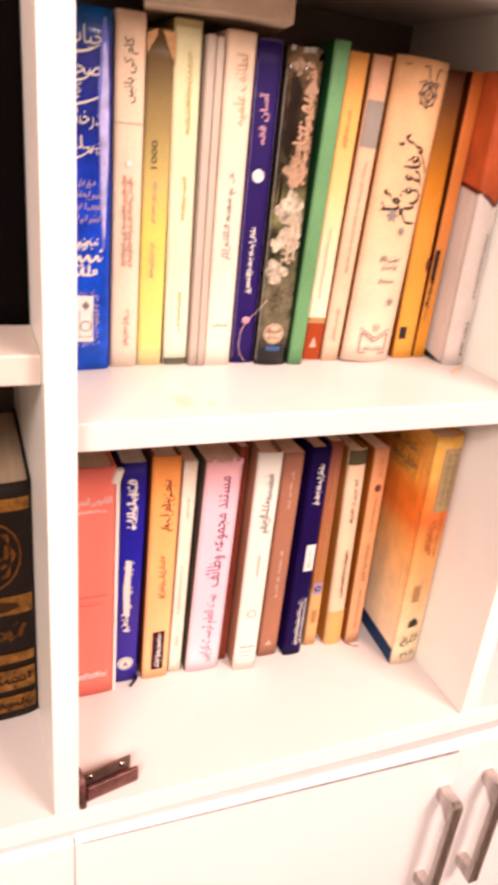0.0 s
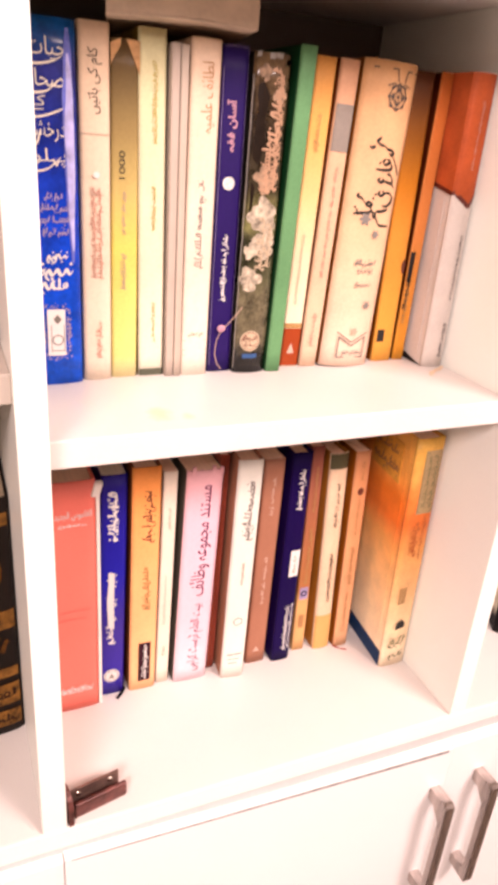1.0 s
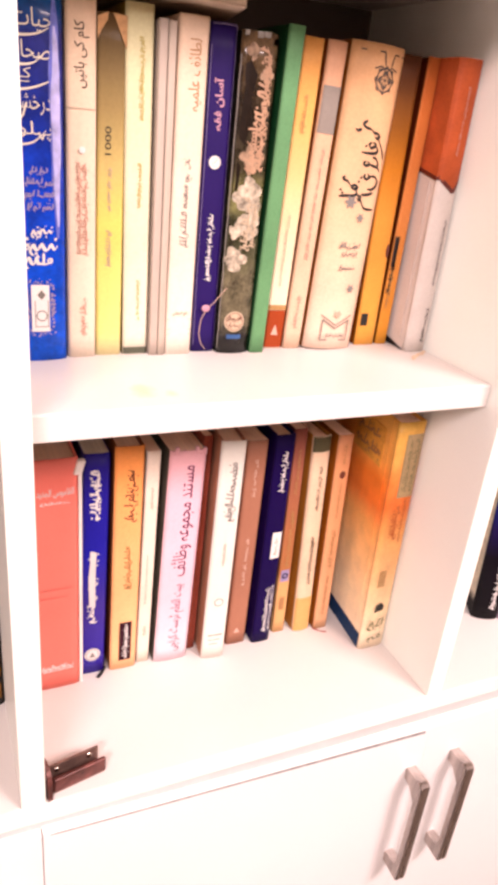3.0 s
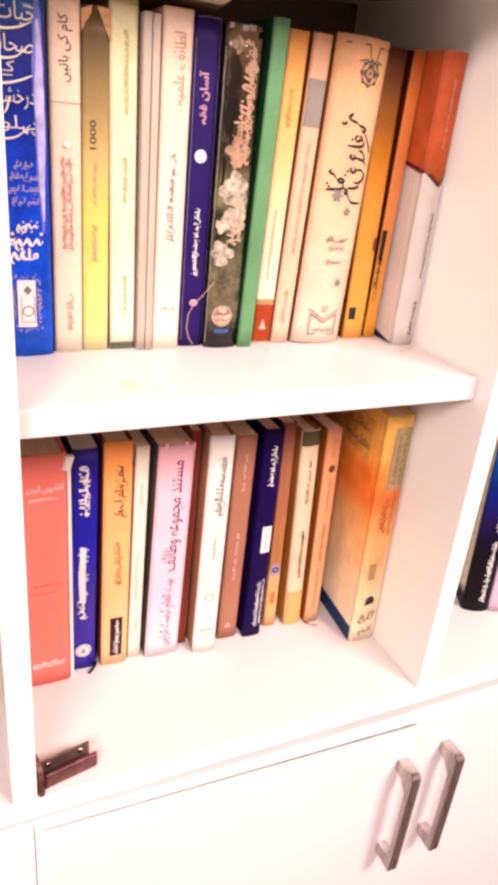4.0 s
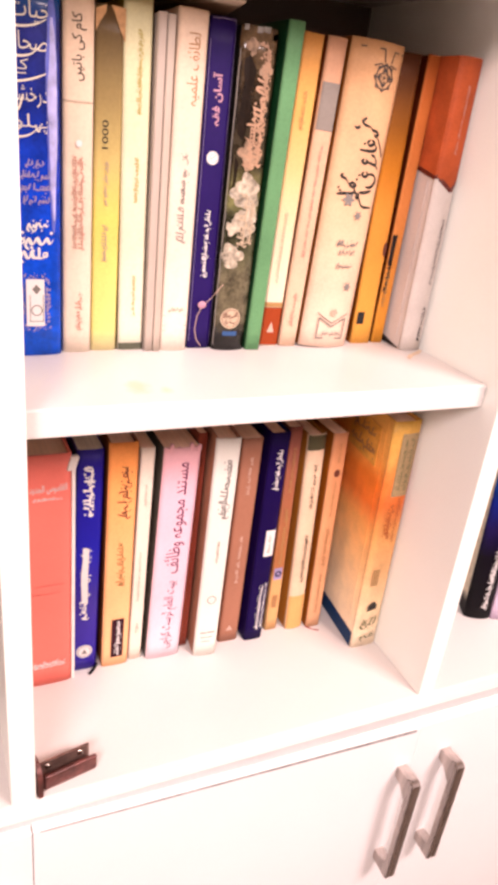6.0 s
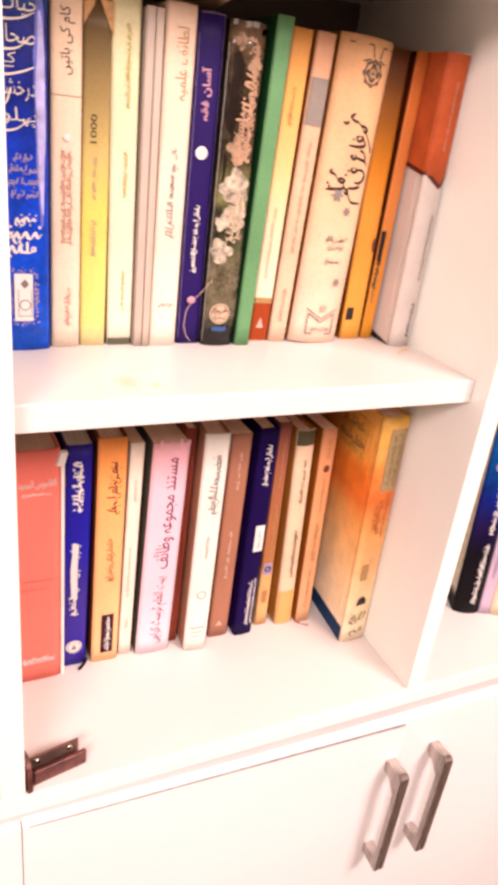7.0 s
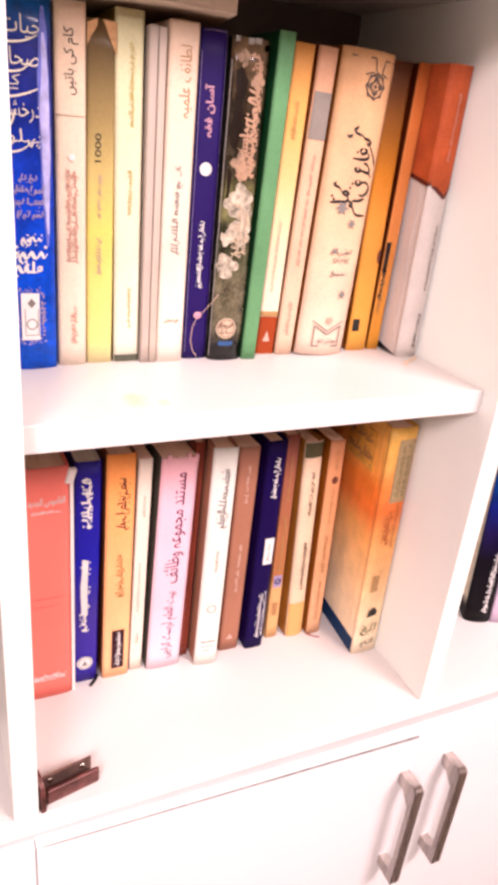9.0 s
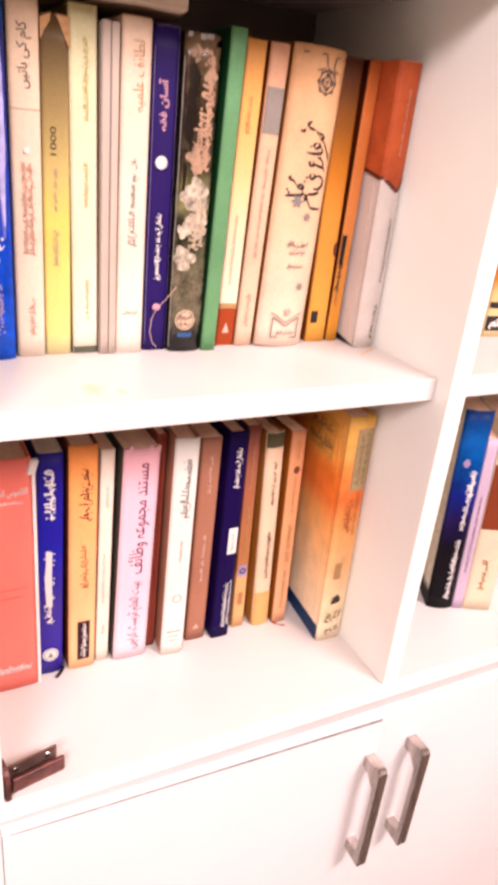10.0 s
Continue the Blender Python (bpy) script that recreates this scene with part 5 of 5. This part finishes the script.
big = book("book", "large yellow and orange hardback with a dark blue foot strip", 0.3310, 0.0795, ZB, 0.0300, 0.2600, d=0.165, lean=-0.0030, yaw=0, bulge=0.0012, seed=53, group=LOW, taper=0.014, pages=PAPERB,
           # cover repeats the spine's print, lightened to stand for light from the left
           mats=(bigm,), side=cover("sunset_lit_cover", "e59a44", tone=1.0, rough=0.35, coat=0.2, var=0.16, stain=45, ramp=[(0, rgb("fdeed6")), (0.22, rgb("fce6c0")), (0.42, rgb("fad09a")), (0.56, rgb("f6b878")), (0.66, rgb("ee8850")), (0.76, rgb("ee8a4c")), (0.86, rgb("f0ae66")), (1, rgb("e6b068"))], height=0.260),
           prints=[("label", ink(("rect", 0.0100, 0.0280, 0.182, 0.248)), cover("sage_label", "ceb48a", tone=0.7, var=0.2)),
                   ("rules", ink(("line", [(0.0108, 0.184), (0.0108, 0.246), (0.0272, 0.246), (0.0272, 0.184), (0.0108, 0.184)], 0.0006)), INK["olive"]),
                   ("lettering", ink(("bars", 0.0122, 0.0190, 0.188, 0.243, {"seed": 231, "gap": 0.05, "fill": 0.12}), ("bars", 0.0185, 0.0262, 0.188, 0.243, {"seed": 236, "gap": 0.05, "fill": 0.12})), INK["olive"]),
                   ("lettering", ink(("bars", 0.0080, 0.0175, 0.135, 0.174, {"seed": 232, "gap": 0.05, "fill": 0.4}), ("bars", 0.0185, 0.0235, 0.130, 0.180, {"seed": 233, "gap": 0.1, "fill": 0.3})), INK["orange"]),
                   ("emblem", ink(*[("line", [(0.0075, 0.080 + 0.0022 * k), (0.0155, 0.0803 + 0.0022 * k)], 0.0015) for k in range(9)]), INK["gold"]),
                   ("emblem", ink(("poly", [(0.0095, 0.047), (0.0200, 0.049), (0.0205, 0.054), (0.0165, 0.059), (0.0110, 0.056)])), INK["black"]),
                   ("lettering", ink(("bars", 0.0050, 0.0240, 0.0080, 0.0220, {"up": False, "seed": 71, "gap": 0.1, "fill": 0.08}), ("bars", 0.0060, 0.0240, 0.0240, 0.0400, {"up": False, "seed": 72, "gap": 0.2, "fill": 0.06})), INK["olive"])])
bm = side_plate([(0.003, 0.001), (0.163, 0.001), (0.163, 0.020), (0.003, 0.018)], 0.014 / 0.165, 0.0003, 0.0010)
part("foot_strip", bm, cover("deep_blue_strip", "173a66"), big, "dark blue strip")
part("hinge_crease", side_plate([(0.0105, 0.003), (0.0120, 0.003), (0.0120, 0.258), (0.0105, 0.258)], 0.014 / 0.165, 0.0002, 0.0007), bpy.data.materials["sunset_lit_cover"], big)
bm = side_plate([(0.020, 0.205), (0.075, 0.207), (0.075, 0.247), (0.020, 0.245)], 0.014 / 0.165, 0.0003, 0.0010)
part("title_patch", bm, cover("ochre_patch", "eeb062", tone=0.84, var=0.22, stain=120), big, "mottled ochre title patch")
marks = Ink()
marks.bars(0.0, 0.050, 0.0, 0.018, up=False, seed=301, gap=0.1, fill=0.2)
marks.bars(0.004, 0.046, 0.018, 0.034, up=False, seed=302, gap=0.1, fill=0.2)
bm = bmesh.new()
vs = [bm.verts.new((0.014 / 0.165 * (0.073 - u) - 0.0013, 0.073 - u, 0.209 + v)) for u, v in marks.v]
for f in marks.f:
    bm.faces.new([vs[i] for i in f])
part("lettering", bm, INK["tan"], big, "faded brown writing on the cover")["kind"] = "stuff"

# ---- metal catch lying in the corner ----
catch = thing("metal_catch", "small dark brown metal catch with bright rivets lying on the shelf", "metal catch", pose(0.0062, 0.0055, ZB, 0, 0, 12))
CATCH = mat("browned_metal", rgb("6a3f3a"), rough=0.45, var=0.6, grain=300, stain=110, bump=0.3, metal=0.4)
CATCHD = mat("worn_metal", rgb("8c7066"), rough=0.34, var=0.4, grain=300, stain=70, bump=0.25, metal=0.65)
part("front_wall", box(0.0010, 0.0445, -0.0008, 0.0030, 0.0012, 0.0150, 0.0014, segments=3), CATCH, catch)
part("base_plate", box(0.0, 0.0435, 0.0, 0.0125, 0.0, 0.0016, 0.0004), CATCHD, catch)
part("rear_wall", box(-0.001, 0.0425, 0.0105, 0.0125, 0.0012, 0.0185, 0.0008), CATCHD, catch)
bm = bmesh.new()
rim = [(-0.0045, 0.0), (0.0205, 0.0)] + [(0.0080 + 0.0125 * math.cos(a * math.pi / 10), 0.0150 + 0.0150 * math.sin(a * math.pi / 10)) for a in range(0, 11)]
left = [bm.verts.new((-0.0052, y, z)) for y, z in rim]
right = [bm.verts.new((-0.0014, y, z)) for y, z in rim]
bm.faces.new(left[::-1])
bm.faces.new(right)
for i in range(len(rim)):
    k = (i + 1) % len(rim)
    bm.faces.new((left[i], left[k], right[k], right[i]))
bmesh.ops.recalc_face_normals(bm, faces=bm.faces)
part("end_plate", bm, CATCH, catch)
for px in (0.0075, 0.0345):
    bm = bmesh.new()
    bmesh.ops.create_uvsphere(bm, u_segments=14, v_segments=8, radius=0.0026, matrix=Matrix.Translation((px, 0.0104, 0.0130)) @ Matrix.Diagonal((1, 0.5, 1, 1)))
    for f in bm.faces:
        f.smooth = True
    part("rivet", bm, mat("bright_rivet", (0.75, 0.68, 0.62, 1), rough=0.22, var=0.1, metal=1.0), catch, "bright steel rivet")

# ---- neighbouring compartments ----
OLDGOLD = cover("old_gold", "8e6436", var=0.7, stain=90, grain=260)
bg = book("book", "thick black and gold tooled hardback", -0.0845, 0.1130, ZB, 0.0655, 0.2330, bulge=0.0045, seed=61, group="books in the next compartment", pages=PAPERO,
          mats=(cover("black_leather", "1c120c", rough=0.55, var=0.3, spec=0.2),),
          prints=[("gold_band", ink(("rect", 0.002, 0.0635, 0.209, 0.220)), OLDGOLD),
                  ("gold_band", ink(("rect", 0.002, 0.0635, 0.112, 0.130)), OLDGOLD),
                  ("gold_band", ink(("rect", 0.002, 0.0635, 0.062, 0.072)), OLDGOLD),
                  ("gold_block", ink(("rect", 0.002, 0.0635, 0.009, 0.026)), OLDGOLD),
                  ("gold_block", ink(("rect", 0.002, 0.0635, 0.033, 0.055)), OLDGOLD),
                  ("tooling", ink(("disc", 0.0327, 0.170, 0.024, 0.032, {"inner": 0.93}), ("disc", 0.0327, 0.170, 0.018, 0.025, {"inner": 0.9, "petals": 8, "depth": 0.1, "k": 40}), ("bars", 0.016, 0.050, 0.158, 0.182, {"up": False, "seed": 241}), ("bars", 0.008, 0.058, 0.080, 0.106, {"up": False, "seed": 242})), cover("dull_tooling", "6a4522", var=0.6, stain=120)),
                  ("tooling", ink(("disc", 0.0327, 0.121, 0.020, 0.0055), ("bars", 0.004, 0.062, 0.011, 0.024, {"up": False, "seed": 243, "gap": 0.1}), ("bars", 0.004, 0.062, 0.035, 0.053, {"up": False, "seed": 244, "gap": 0.1})), cover("dark_tooling", "3a2412"))])
for k, (x, w) in enumerate(((-0.140, 0.052), (-0.198, 0.055), (-0.262, 0.061))):
    copy_thing(bg, pose(x, 0.114 + 0.002 * k, ZB))
ol = book("book", "rust orange leather-bound hardback with gold rules", -0.0930, 0.1300, 1.1645, 0.0500, 0.2450, bulge=0.0045, seed=62, group="books in the next compartment", pages=PAPERB,
          mats=(cover("rust_leather", "9a3814", rough=0.4, var=0.25),),
          prints=[("rules", ink(("rect", 0.002, 0.048, 0.072, 0.0735), ("rect", 0.002, 0.048, 0.077, 0.0785), ("rect", 0.002, 0.048, 0.168, 0.1695), ("rect", 0.002, 0.048, 0.026, 0.0275)), INK["gold"]),
                  ("panel", ink(("rect", 0.004, 0.046, 0.030, 0.066)), cover("dark_panel", "241812"))])
for x in (-0.146, -0.202, -0.258):
    copy_thing(ol, pose(x, 0.141, 1.1645))

# black filler added to stand for the deep shade in this gap
book("book", "black book-shaped filler for the shaded gap beside the side panel", -0.0405, 0.0760, 1.1645, 0.0215, 0.2450, bulge=0.0006, seed=68, group="books in the next compartment", pages=PAPERB, mats=(cover("gap_shade_black", "070404", rough=0.8, spec=0.05),))
RIGHT = "books in the other compartment"
book("book", "night blue hardback fading to black with a speckled cream cover", 0.4895, 0.0890, ZB, 0.0300, 0.2500, lean=-0.0075, yaw=-26, side=cover("speckled_cream", "e6d6b8", tone=1.0, var=0.28, grain=200, stain=110, ramp=[(0, rgb("0c070c")), (0.09, rgb("150f12")), (0.14, rgb("e8ddc8")), (1, rgb("e2d2b4"))], height=0.25), bulge=0.0035, seed=64, group=RIGHT, pages=PAPERB,
     mats=(cover("night_blue", "14307c", rough=0.5, coat=0.04, var=0.45, stain=40, spec=0.12, ramp=[(0, rgb("070306")), (0.36, rgb("0e0714")), (0.50, rgb("22164e")), (0.63, rgb("1a2888")), (0.78, rgb("1c5cb0")), (0.9, rgb("245ca6")), (1, rgb("163f86"))], height=0.25),),
     prints=[("lettering", ink(("bars", 0.0165, 0.0235, 0.108, 0.165, {"seed": 251, "gap": 0.3, "fill": 0.5}), ("bars", 0.0150, 0.0250, 0.150, 0.182, {"seed": 253, "gap": 0.05, "fill": 0.7})), Wt),
             ("lettering", ink(("bars", 0.0160, 0.0235, 0.014, 0.095, {"seed": 252, "gap": 0.1, "fill": 0.4})), Wt),
             ("star", ink(("disc", 0.0105, 0.190, 0.0034, 0.0050, {"petals": 6, "depth": 0.12, "k": 36})), INK["lilac"])])
book("book", "lilac paperback with faint purple writing", 0.5170, 0.0756, ZB, 0.0125, 0.2200, yaw=-26, lean=-0.0080, bulge=0.0003, hard=False, seed=65, group=RIGHT, pages=PAPERB, mats=(cover("lilac_paper", "d9c4d8"),),
     prints=[("lettering", ink(("bars", 0.0045, 0.0080, 0.050, 0.150, {"seed": 261})), INK["magenta"])])
book("book", "cream book with a reddish brown upper panel", 0.5284, 0.0701, ZB, 0.0330, 0.2350, yaw=-26, lean=-0.0080, bulge=0.0008, seed=66, group=RIGHT, pages=PAPERB, mats=(cover("cream_d", "f4e4c8"),),
     prints=[("panel", ink(("rect", 0.0008, 0.0322, 0.110, 0.190)), cover("brown_panel", "8a4630")), ("lettering", ink(("bars", 0.010, 0.020, 0.030, 0.070, {"seed": 271})), INK["tan"])])
book("book", "cream and orange hardback with black bands", 0.5080, 0.1200, ZM, 0.0400, 0.2350, bulge=0.0015, seed=67, group=RIGHT, pages=PAPERB,
     mats=(cover("cream_orange", "ecd3a0", ramp=[(0, rgb("f0dcae")), (0.22, rgb("eccb90")), (0.28, rgb("d98b44")), (1, rgb("d07c3a"))], height=0.235),),
     prints=[("band", ink(("rect", 0.0005, 0.0395, 0.0305, 0.0370)), INK["black"]), ("panel", ink(("rect", 0.0005, 0.0395, 0.0070, 0.0225)), INK["black"]),
             ("lettering", ink(("bars", 0.003, 0.037, 0.0085, 0.0210, {"up": False, "seed": 281})), Wt)])
